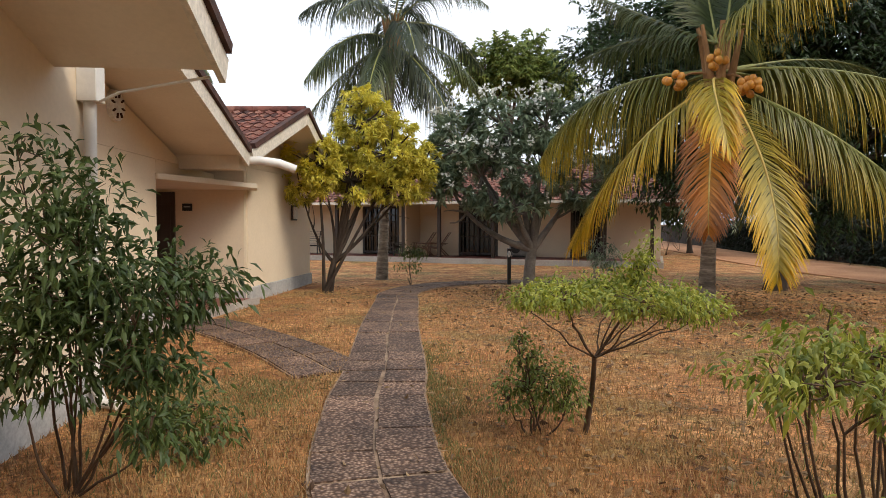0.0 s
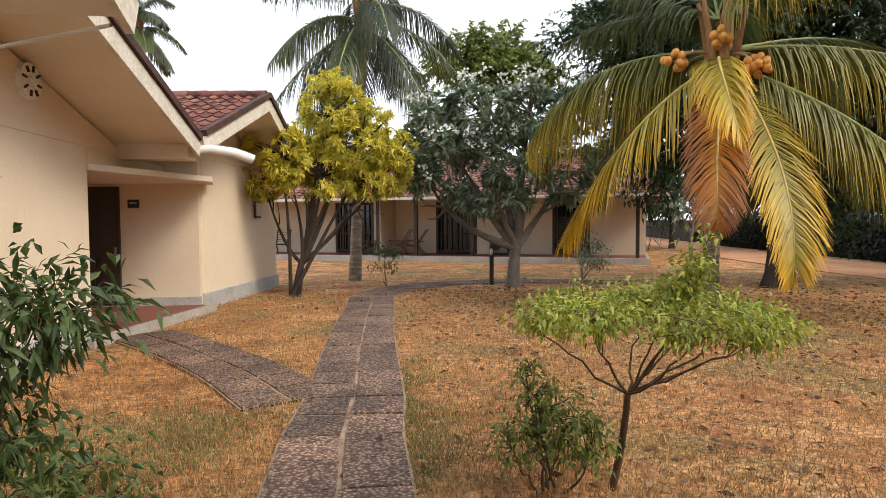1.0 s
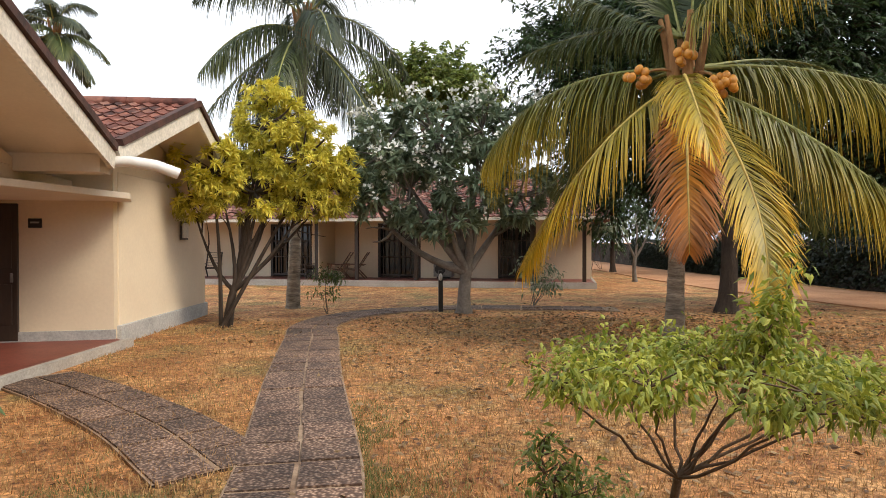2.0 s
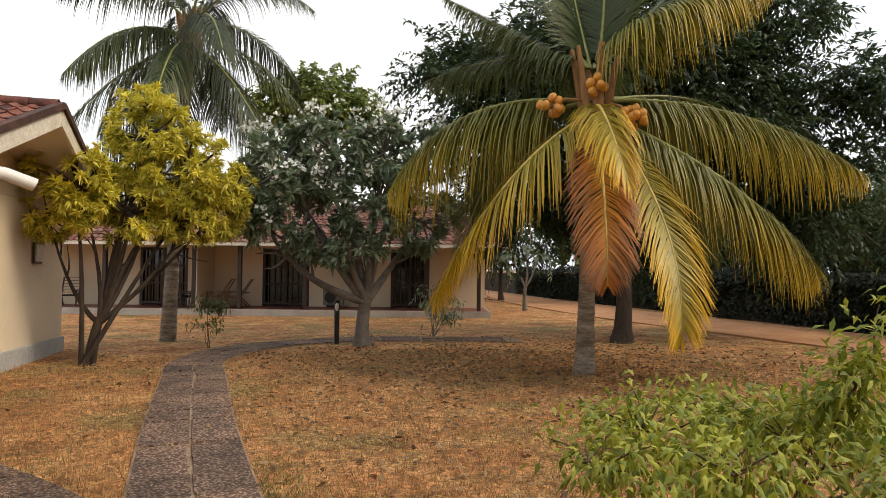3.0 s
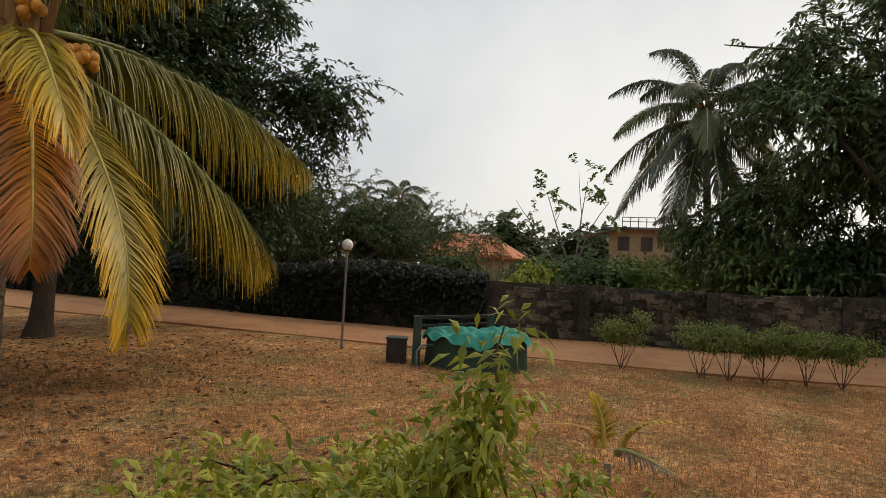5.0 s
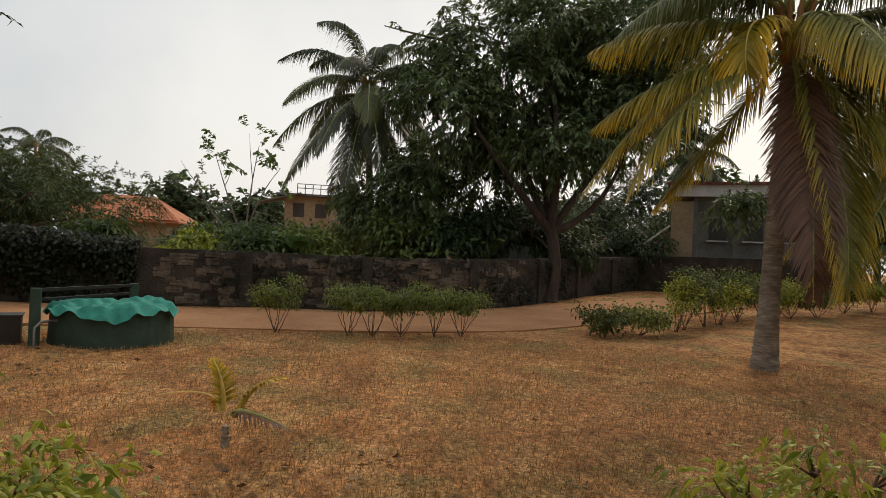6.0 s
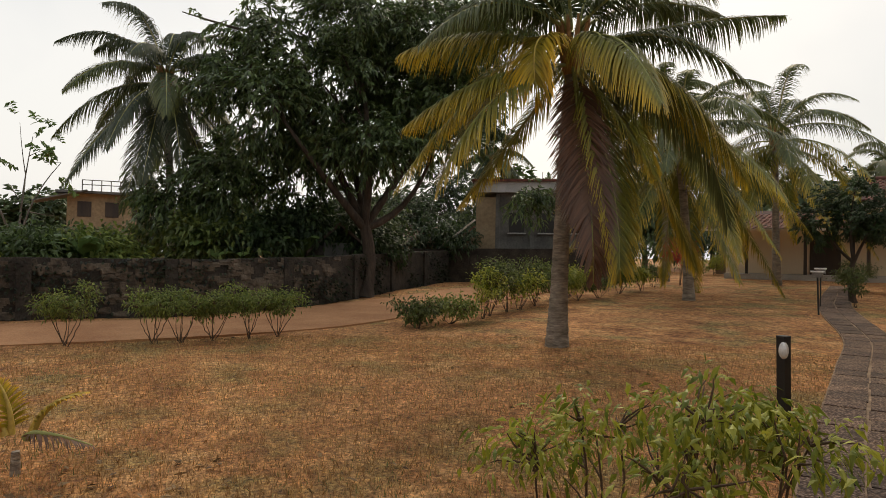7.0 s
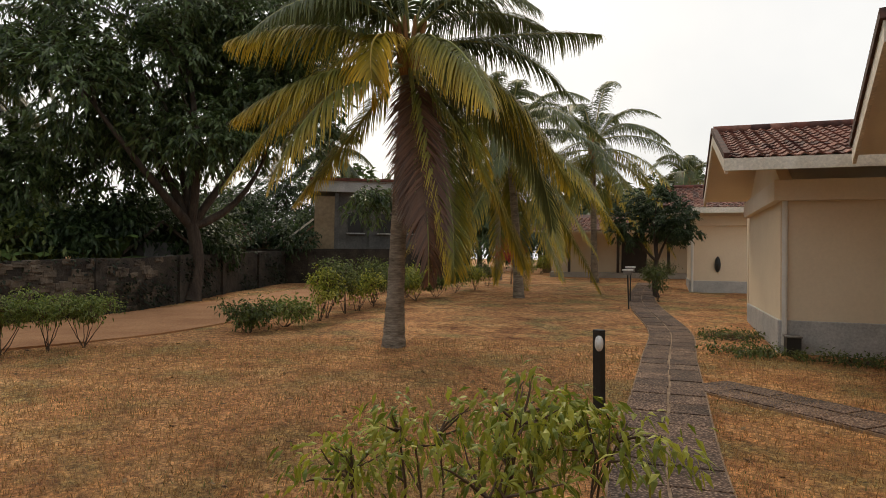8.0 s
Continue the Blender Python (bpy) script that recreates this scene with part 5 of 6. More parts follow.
# ---------------------------------------------------------------- trees
yb = [(-1.80, 13.4, 2.92, 0.80, 0.75, 0.62), (-0.19, 13.3, 3.15, 0.90, 0.85, 0.70), (-0.72, 13.3, 3.85, 0.72, 0.70, 0.50), (-0.82, 13.4, 4.32, 0.42, 0.42, 0.36), (0.42, 13.5, 2.70, 0.60, 0.65, 0.62), (-2.25, 13.6, 2.45, 0.52, 0.55, 0.42), (-1.05, 13.2, 2.50, 0.85, 0.70, 0.48), (-0.1, 13.4, 2.40, 0.70, 0.65, 0.42), (-0.6, 14.0, 3.1, 1.2, 0.7, 0.8)]
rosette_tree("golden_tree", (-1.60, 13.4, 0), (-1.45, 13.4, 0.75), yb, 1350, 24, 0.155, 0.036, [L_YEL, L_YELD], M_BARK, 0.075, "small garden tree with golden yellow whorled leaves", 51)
ym = Mesher()
for i in range(4):
    r = np.random.default_rng(100 + i)
    e = np.array(yb[i][:3]) - (0, 0, 0.5)
    s = np.array([-1.60, 13.4, -0.03]) + r.normal(size=3) * (0.08, 0.05, 0)
    tube(ym, bez(s, (s + e) / 2 + r.normal(size=3) * 0.15 - (0.0, 0, -0.2), e, 8), np.linspace(0.045, 0.02, 8), 7)
gt = bpy.data.objects["golden_tree"]
ym.part("side_stem", M_BARK, gt, smooth=True)
fb_ = [(1.5, 14.3, 3.5, 0.85, 0.9, 0.75), (2.5, 14.2, 4.0, 0.9, 0.9, 0.65), (3.6, 14.2, 4.0, 0.95, 0.9, 0.65), (4.5, 14.4, 3.9, 0.8, 0.9, 0.75), (2.0, 14.1, 2.7, 0.9, 0.9, 0.7), (3.4, 13.9, 2.9, 1.0, 0.9, 0.7), (4.5, 14.3, 2.6, 0.8, 0.9, 0.7), (1.3, 14.4, 2.4, 0.6, 0.7, 0.5), (2.8, 14.0, 2.0, 0.9, 0.8, 0.4)]
rosette_tree("frangipani_tree", (3.30, 14.6, 0), (3.35, 14.5, 1.0), fb_, 900, 12, 0.24, 0.085, [L_FRAN], M_BARKG, 0.16, "spreading frangipani with grey limbs and white flowers", 52, 0.7, 150)
db = [(8.3, 14.0, 6.0, 2.6, 2.2, 2.0), (10.8, 13.4, 5.6, 2.5, 2.2, 2.2), (9.3, 13.8, 7.6, 2.4, 2.0, 1.6), (12.6, 12.8, 4.6, 1.7, 1.8, 1.9), (6.6, 15.0, 5.2, 1.6, 1.6, 1.8), (13.5, 12.2, 6.0, 1.3, 1.4, 1.1), (9.6, 14.6, 4.0, 3.4, 1.8, 1.4), (11.8, 12.8, 7.3, 1.5, 1.4, 1.0), (6.9, 15.4, 6.9, 1.2, 1.2, 1.0), (13.6, 12.4, 3.4, 1.2, 1.4, 1.3), (11.3, 14.6, 2.7, 2.4, 1.5, 1.3), (14.3, 12.9, 2.6, 1.6, 1.5, 1.2), (7.9, 15.6, 3.2, 1.6, 1.2, 1.2), (10.2, 13.4, 6.4, 2.6, 2.0, 2.0), (14.6, 12.0, 4.6, 1.2, 1.2, 1.0), (14.6, 10.9, 5.7, 1.0, 1.0, 0.8), (13.8, 11.3, 6.4, 1.1, 1.1, 0.8), (5.6, 16.2, 6.6, 1.0, 1.2, 0.9), (12.8, 11.9, 7.8, 1.2, 1.2, 0.9)]
tree("shade_tree", (9.0, 13.4, 0), (9.2, 13.6, 2.4), db, 100000, 0.17, 0.075, L_DARK, M_BARK, 0.20, "large dense dark green shade tree behind a palm", 53, clump=220, puff=3.6)
tree("round_tree", (6.8, 38.0, 0), (6.8, 38, 6.5), [(4.9, 38, 11.0, 2.0, 2.0, 1.2), (7.0, 38, 12.0, 2.3, 2.0, 1.1), (8.8, 38, 11.0, 2.0, 2.0, 1.2), (7.4, 37.6, 10.6, 2.6, 2.0, 1.2), (10.4, 38, 10.2, 1.2, 1.4, 0.9)], 16000, 0.30, 0.15, L_HEDGE, M_BARKB, 0.3, "round-headed green tree beyond the bungalow roof", 54, clump=60)
mb = [(21.0, -3.6, 7.6, 2.6, 2.4, 1.9), (22.2, -6.6, 8.6, 2.7, 2.6, 2.0), (20.5, -1.6, 6.4, 1.9, 1.9, 1.9), (20.0, -7.2, 5.6, 1.3, 1.6, 1.5), (22.6, -4.6, 10.2, 2.4, 2.4, 1.6), (21.8, -8.9, 7.4, 1.7, 1.8, 1.7), (21.5, -1.4, 8.8, 1.9, 1.8, 1.3), (19.6, -4.6, 5.3, 1.5, 1.6, 1.2), (22.5, -8.4, 10.3, 2.0, 2.2, 1.5), (21.6, -2.6, 4.3, 1.6, 1.8, 1.2), (22.0, -0.6, 4.2, 1.8, 1.8, 1.5), (22.6, -6.0, 6.6, 2.4, 2.4, 1.8), (22.6, -3.6, 5.6, 2.2, 2.2, 1.6), (23.2, 1.0, 3.6, 1.6, 1.6, 1.2), (20.4, -6.6, 6.6, 1.3, 1.6, 1.3), (18.6, -9.9, 3.7, 0.9, 1.0, 0.65), (22.0, -0.6, 7.4, 1.5, 1.5, 1.3), (20.7, -4.4, 9.6, 1.9, 1.8, 1.4), (20.0, -6.6, 9.2, 1.7, 1.7, 1.4), (19.6, -8.5, 9.4, 1.7, 1.7, 1.3), (20.0, -7.8, 7.4, 1.3, 1.4, 1.2), (22.1, -0.4, 4.6, 1.4, 1.4, 1.1)]
tree("mango_tree", (20.3, -4.7, gz(20.3, -4.7)), (20.6, -4.8, 2.6), mb, 74000, 0.23, 0.085, L_MANGO, M_BARK, 0.25, "big mango tree with dark glossy leaves by the wall", 55, droop=0.6, clump=150, puff=2.2)
hb_ = [(19.3, 13.4, 3.4, 1.6, 1.9, 1.6), (20.4, 10.8, 3.0, 1.6, 1.8, 1.4), (18.8, 15.4, 4.0, 1.6, 2.0, 1.9), (21.5, 9.2, 2.5, 1.4, 1.5, 1.2)]
tree("feathery_tree", (19.6, 12.8, 0), (19.6, 12.8, 1.4), hb_, 16000, 0.18, 0.045, L_MID, M_BARKB, 0.14, "loose feathery tree beyond the boundary wall", 56)
for j, (x, y, h, w, mt) in enumerate(((20.3, 15.6, 5.0, 2.4, L_DARK), (15.2, 31.0, 6.5, 3.0, L_DARK), (24.5, 18.5, 5.0, 2.6, L_MID), (11.8, 30.5, 5.5, 2.2, L_MID), (19.5, 27.0, 5.5, 2.6, L_DARK), (22.0, 12.4, 3.8, 2.0, L_MID), (29.6, -10.2, 5.6, 2.4, L_DARK), (33.5, -13.6, 6.5, 2.8, L_DARK), (27.6, -6.8, 4.6, 2.2, L_DARK), (31.5, -21.0, 5.5, 2.6, L_DARK))):
    r = np.random.default_rng(800 + j)
    bl = [(x + r.normal() * w * 0.42, y + r.normal() * w * 0.42, h * r.uniform(0.35, 0.85), w * 0.6, w * 0.6, h * 0.2) for _ in range(7)]
    tree("garden_tree", (x, y, gz(x, y)), (x, y, h * 0.3), bl, 11000, 0.19, 0.08, mt, M_BARK, 0.14, "dense green tree at the edge of the garden", 820 + j, "garden trees", clump=45, puff=2.4)
rngf = np.random.default_rng(60)
k = 0
for (x, y, h, w) in ((60, 42, 8.5, 6), (68, 26, 8.0, 6), (66, 17, 7.5, 5), (72, 34, 9.5, 6), (58, 9.5, 5.5, 3.5), (70, 7, 7.0, 4), (46, 33, 8, 5), (38, 36, 8, 5), (30, 30, 7, 4), (26, 40, 9, 5), (64, -6, 7, 5), (54, -18, 8, 5), (48, -30, 9, 6), (42, -46, 9, 6), (30, -50, 9, 6), (6, 52, 9, 6), (-8, 50, 8, 6), (16, 50, 9, 6), (37, -33, 7, 5), (31, -41, 8, 6), (45, -37, 8, 6), (26, -46, 8, 5)):
    bl = [(x + rngf.normal() * w * 0.3, y + rngf.normal() * w * 0.3, h * rngf.uniform(0.55, 0.85), w * 0.42, w * 0.42, h * 0.24) for _ in range(5)]
    tree("background_tree", (x, y, gz(x, y)), (x, y, h * 0.35), bl, 3400, 0.62, 0.40, L_FAR if k % 3 else L_MID, M_BARKB, 0.25, "distant leafy tree on the skyline", 70 + k, "skyline trees")
    k += 1
# scrub right behind the wall
for j, (x, y, h, w, mt) in enumerate(((22.5, -5.4, 3.3, 1.4, L_DARK), (24.0, -6.7, 3.2, 1.4, L_MANGO), (21.9, -2.7, 3.4, 1.2, L_DARK), (19.6, 6.6, 1.7, 0.8, L_BUSH), (20.4, 4.6, 1.9, 1.0, L_MID), (21.2, 2.6, 2.1, 1.1, L_HEDGE), (21.4, 0.6, 2.6, 1.2, L_BUSHD), (21.6, -1.4, 2.8, 1.2, L_DARK), (22.6, 3.6, 2.2, 1.3, L_MID), (24.5, -3.6, 3.0, 1.5, L_DARK), (24.2, 6.0, 2.1, 1.4, L_MID), (26.5, 1.0, 3.4, 1.6, L_BUSHD), (23.4, -1.4, 3.6, 1.5, L_BUSHD), (19.0, 9.0, 1.9, 0.9, L_MID), (27, 8.0, 2.2, 1.6, L_MID), (23.5, -4.6, 3.2, 1.2, L_DARK), (27.5, -8.2, 3.4, 1.4, L_MANGO), (19.0, 17.5, 3.0, 1.6, L_MID), (19.6, 20.5, 3.6, 1.8, L_DARK), (20.5, 25.0, 4.0, 2.0, L_MID), (22.5, 31, 4.5, 2.4, L_DARK), (13.5, 30, 4.5, 2.0, L_DARK), (16.0, 34, 5.5, 2.6, L_MID), (11.5, 33, 5, 2.2, L_DARK), (27, -11.5, 3.2, 1.6, L_DARK), (30, -13.5, 3.6, 1.8, L_MID), (33, -18, 4.0, 2.2, L_DARK), (36, -22, 4.5, 2.4, L_MID), (31, -24, 3.6, 2.2, L_MID), (27.5, -27, 3.6, 2.0, L_DARK), (40, -29, 5, 3, L_DARK), (28, -36, 4.5, 2.6, L_MID), (24, -30, 3.0, 1.8, L_MID), (33, -33, 5, 2.8, L_DARK), (22, -36, 5, 2.6, L_FAR), (19, -36, 5, 2.6, L_DARK))):
    r = np.random.default_rng(200 + j)
    bl = [(x + r.normal() * w * 0.4, y + r.normal() * w * 0.4, h * r.uniform(0.55, 0.9), w * 0.7, w * 0.7, h * 0.25) for _ in range(4)]
    bush("scrub", x, y, h, bl, 2600, 0.24, 0.10, mt, "tangled green scrub growing behind the wall", 300 + j, 5, "scrub behind the wall")


def banana(x, y, h, seed):
    """A banana plant with broad torn leaves."""
    r = np.random.default_rng(seed)
    t = thing("banana_plant", x, y, gz(x, y), "banana plant with broad green leaves behind the wall", "plant", "banana plants")
    m = Mesher()
    tube(m, [(x, y, gz(x, y) - 0.05), (x, y, h * 0.35), (x, y, h * 0.6)], [0.13, 0.11, 0.07], 8)
    m.part("stem", M_BARKB, t, smooth=True)
    for i in range(8):
        a, e = i * 2.4 + r.random(), r.uniform(0.25, 1.2)
        d = np.array([math.cos(a), math.sin(a), 0])
        L = h * r.uniform(0.45, 0.65)
        s = np.array([x, y, h * 0.55])
        line = bez(s, s + d * L * 0.5 * math.cos(e) + (0, 0, L * 0.8 * math.sin(e)), s + d * L * math.cos(e * 0.7) + (0, 0, L * (math.sin(e) - 0.35)), 9)
        w = 0.24 * np.sin(np.pi * np.clip(np.linspace(0.06, 0.98, 9), 0, 1)) ** 0.6
        side = unit(np.cross(np.gradient(line, axis=0), (0, 0, 1)))
        v = np.stack([line - side * w[:, None] - (0, 0, 0.06), line, line + side * w[:, None] - (0, 0, 0.06)], 1).reshape(-1, 3)
        lm = Mesher()
        lm.add(v, [(k * 3 + j, k * 3 + j + 1, k * 3 + 4 + j, k * 3 + 3 + j) for k in range(8) for j in range(2)])
        lm.part("leaf", L_BAN, t)


for j, (x, y, h) in enumerate(((21.6, 0.2, 2.9), (20.6, 3.4, 2.3), (21.4, -2.8, 2.6), (22.4, 5.0, 2.4), (20.9, -0.9, 2.3))):
    banana(x, y, h, 400 + j)

# ---------------------------------------------------------------- shrubs along the track
for j, (x, y) in enumerate(((12.5, 3.23), (12.4, 1.86), (12.35, 1.42), (12.42, 0.86), (12.4, 0.22), (12.5, -0.33))):
    r = np.random.default_rng(500 + j)
    bl = [(x, y, 0.62, 0.24, 0.26, 0.16)] + [(x + 0.22 * math.cos(a), y + 0.30 * math.sin(a), 0.74 + r.normal() * 0.08, 0.20, 0.23, 0.16) for a in np.arange(5) * 1.26 + r.random()]
    bush("shrub", x, y, 0.95, bl, 1700, 0.075, 0.026, L_HEDGE, "low umbrella-shaped green shrub beside the track", 520 + j, 6, "shrubs along the track", 0.1)
for j, (x, y, h) in enumerate(((12.8, -3.4, 0.5), (13.2, -4.4, 0.55), (13.6, -5.5, 1.1), (14.0, -5.9, 1.35), (14.6, -6.8, 1.2), (14.9, -7.4, 0.9), (15.5, -8.3, 1.1), (15.9, -9.4, 1.0), (16.2, -10.4, 0.9), (16.6, -11.6, 0.8), (17.5, -13.2, 0.8), (18.2, -14.9, 0.85), (19.3, -16.6, 0.8), (22.5, -22.5, 1.0), (24.5, -26, 1.0), (14.6, -21.8, 0.9), (16.5, -9.0, 1.1), (17.2, -10.8, 1.0))):
    r = np.random.default_rng(540 + j)
    bl = [(x + r.normal() * 0.2, y + r.normal() * 0.25, gz(x, y) + h * r.uniform(0.6, 0.95), 0.34, 0.36, 0.24 * h + 0.06) for _ in range(4)]
    bush("shrub", x, y, h, bl, 1300, 0.10, 0.04, (L_BUSHD, L_HEDGE, L_BUSH)[j % 3] if h < 1.15 else L_BUSHD, "clipped garden shrub in a loose row beside the track", 560 + j, 6, "shrubs along the track", 0.2)

# ---------------------------------------------------------------- bushes close to the path
ab = [(0.95, 3.20, 1.06, 0.17, 0.24, 0.08), (1.15, 2.95, 1.08, 0.20, 0.22, 0.08), (1.25, 3.40, 1.10, 0.22, 0.24, 0.09), (1.48, 3.10, 1.11, 0.22, 0.24, 0.09), (1.60, 3.45, 1.10, 0.22, 0.22, 0.09), (1.78, 3.15, 1.08, 0.20, 0.22, 0.09), (2.02, 3.20, 1.05, 0.20, 0.22, 0.10), (2.22, 3.20, 0.97, 0.12, 0.16, 0.10), (1.50, 2.70, 1.07, 0.22, 0.18, 0.09), (1.85, 2.78, 1.04, 0.20, 0.18, 0.09)]
for k in range(3):
    ab += [(1.58, 2.97, 1.19 + 0.03 * k, 0.085, 0.085, 0.06), (1.62, 2.95, 1.28 + 0.03 * k, 0.065, 0.065, 0.055), (1.66, 2.93, 1.37 + 0.03 * k, 0.045, 0.045, 0.05), (1.68, 2.92, 1.44 + 0.03 * k, 0.025, 0.025, 0.04)]
bush("young_tree", 1.42, 3.50, 1.5, ab, 5400, 0.046, 0.017, L_BUSH, "small umbrella-shaped tree with yellow-green drooping leaves", 601, 13, droop=0.40, fork=(1.40, 3.22, 0.62))
lb = [(-1.70, 2.2, 1.40, 0.36, 0.36, 0.30), (-1.35, 2.3, 1.22, 0.34, 0.34, 0.26), (-1.80, 2.3, 0.95, 0.40, 0.40, 0.35), (-1.78, 2.2, 1.78, 0.16, 0.16, 0.20), (-1.55, 2.25, 1.68, 0.14, 0.14, 0.16), (-1.08, 2.4, 1.24, 0.20, 0.20, 0.14), (-1.35, 2.4, 0.82, 0.28, 0.28, 0.18), (-1.25, 2.2, 0.55, 0.16, 0.16, 0.16), (-1.85, 2.2, 1.95, 0.05, 0.05, 0.12)]
bush("oleander_bush", -1.85, 2.6, 1.9, lb, 5200, 0.085, 0.026, L_MID, "tall dark green bush with pointed leaves by the wall", 602, 11, droop=0.25)
bb = [(0.95, 3.42, 0.60, 0.12, 0.12, 0.12), (1.10, 3.45, 0.40, 0.22, 0.20, 0.18), (0.90, 3.40, 0.74, 0.06, 0.06, 0.08), (1.22, 3.40, 0.30, 0.18, 0.16, 0.14), (0.85, 3.45, 0.30, 0.16, 0.15, 0.14)]
bush("young_bush", 1.05, 3.50, 0.9, bb, 1700, 0.046, 0.018, L_HEDGE, "straggly young bush beside the footpath", 604, 6)
cb = [(1.40, 0.72, 1.20, 0.22, 0.22, 0.08), (1.62, 0.89, 1.12, 0.20, 0.20, 0.08), (1.82, 1.02, 0.98, 0.16, 0.18, 0.09), (1.22, 0.57, 1.12, 0.18, 0.18, 0.08), (1.52, 0.52, 1.08, 0.20, 0.20, 0.08), (1.28, 0.92, 1.06, 0.18, 0.18, 0.08), (1.68, 0.57, 0.92, 0.18, 0.18, 0.10), (1.50, 0.77, 0.50, 0.30, 0.28, 0.12)]
bush("lime_bush", 1.62, 0.82, 1.3, cb, 2700, 0.048, 0.016, L_BUSH, "rounded bush with drooping lime green leaves by the lawn", 605, 22, droop=0.5)
sg = [(-1.4, 3.3, 0.14, 0.35, 0.35, 0.12), (-1.7, 3.8, 0.14, 0.4, 0.3, 0.12)]
bush("low_weeds", -1.5, 3.5, 0.3, sg, 700, 0.08, 0.03, L_BUSHD, "low green weeds at the edge of the lawn", 606, 6)
gp = [(at2(-0.5, -0.5)[0], at2(-0.5, -0.5)[1], 0.12, 0.9, 0.5, 0.06), (at2(1.5, -0.7)[0], at2(1.5, -0.7)[1], 0.15, 0.8, 0.8, 0.06), (at2(-0.7, 1.0)[0], at2(-0.7, 1.0)[1], 0.1, 0.6, 0.5, 0.06)]
bush("ground_cover", gp[0][0], gp[0][1], 0.2, gp, 2400, 0.07, 0.03, L_BUSHD, "low green ground cover beside the bungalow plinth", 607, 3)
x, y = 12.0, -17.6
tree("dark_topiary_tree", (x, y, gz(x, y)), (x, y, 1.7), [(x - 0.7, y, 2.9, 0.9, 0.9, 0.7), (x + 0.7, y + 0.3, 2.9, 0.9, 0.9, 0.8), (x, y, 3.7, 0.9, 0.9, 0.6), (x + 0.2, y - 0.8, 3.0, 0.9, 0.9, 0.8)], 15000, 0.11, 0.05, L_DARK, M_BARK, 0.09, "small dark round-topped garden tree beside the path", 610, clump=60, puff=1.3)
x, y = 11.1, -16.2
bush("young_bush", x, y, 1.0, [(x, y, gz(x, y) + 0.9, 0.35, 0.35, 0.2), (x, y, gz(x, y) + 0.6, 0.25, 0.25, 0.2)], 900, 0.09, 0.03, L_BUSHD, "young green bush on the lawn edge", 611, 4)
x, y = 0.35, 15.2
bush("young_bush", x, y, 0.9, [(x, y, 0.85, 0.3, 0.3, 0.12), (x, y, 0.45, 0.4, 0.3, 0.1)], 500, 0.09, 0.03, L_BUSHD, "small layered sapling beside the footpath", 612, 3)
x, y = 5.3, 15.6
bush("bare_shrub", x, y, 1.2, [(x, y, 0.9, 0.5, 0.5, 0.3), (x + 0.3, y, 0.6, 0.4, 0.4, 0.25)], 500, 0.12, 0.04, L_FRAN, "thinly leaved multi-stemmed shrub on the lawn", 613, 8, bark=M_BARKG)
x, y = 12.6, 24.0
tree("small_frangipani", (x, y, 0), (x, y, 1.0), [(x - 0.7, y, 2.1, 0.6, 0.6, 0.4), (x + 0.6, y, 2.3, 0.6, 0.6, 0.4), (x, y, 2.7, 0.6, 0.6, 0.4)], 500, 0.2, 0.06, L_FRAN, M_BARKG, 0.09, "small pale-limbed sparsely leaved tree by the track", 614)
x, y = 30.5, 6.4
tree("bare_tree", (x, y, 0), (x, y, 1.6), [(x - 0.6, y + 1.4, 5.6, 1.0, 1.0, 1.2), (x, y - 0.4, 6.2, 0.9, 0.9, 1.2), (x + 0.3, y + 2.4, 4.4, 0.7, 0.7, 0.8), (x, y - 1.4, 5.2, 0.8, 0.8, 1.0)], 420, 0.26, 0.14, L_BAN, M_BARKG, 0.09, "thin sparse tree with pale bare twigs", 615)
x, y = 19.8, -18.6
bush("flowering_bush", x, y, 1.6, [(x, y, 2.0, 0.7, 0.7, 0.6)], 900, 0.1, 0.05, L_RED, "bush with small red flowers near the track", 616, 5)

# ---------------------------------------------------------------- garden lamps, bollards, tank
gl = thing("globe_lamp", 11.42, 8.42, 0, "white globe garden lamp on a slim grey post", "lamp")
pipe([(11.42, 8.42, -0.02), (11.42, 8.42, 1.0), (11.42, 8.42, 1.92)], 0.025, "post", gl, M_STEEL)
gb = bmesh.new()
bmesh.ops.create_uvsphere(gb, u_segments=24, v_segments=16, radius=0.11, matrix=Matrix.Translation((11.42, 8.42, 2.02)))
for f in gb.faces:
    f.smooth = True
part("globe", gb, M_OPAL, gl, "white opal globe")
part("collar", box(11.42, 8.42, 1.915, 0.09, 0.09, 0.03), M_BLACK, gl)


def bollard(x, y, h, lean, label, lit=True):
    t = thing("bollard_light", x, y, gz(x, y), label, "garden light", "bollard lights")
    z = gz(x, y)
    part("post", bar((x, y, z - 0.03), (x + lean[0], y + lean[1], z + h), 0.09, 0.09), M_BLACK, t)
    d = unit(np.array([0.1 - x, 2.0 - y]))
    s = bmesh.new()
    bmesh.ops.create_uvsphere(s, u_segments=14, v_segments=10, radius=1, matrix=Matrix.Translation((x + lean[0] * 0.85 + d[0] * 0.05, y + lean[1] * 0.85 + d[1] * 0.05, z + h - 0.12)) @ Matrix.Diagonal((0.045, 0.045, 0.085, 1)))
    for f in s.faces:
        f.smooth = True
    part("lens", s, M_OPAL, t, "white oval light cover")
    part("cap", box(x + lean[0], y + lean[1], z + h + 0.005, 0.1, 0.1, 0.03), M_BLACK, t)
    return t


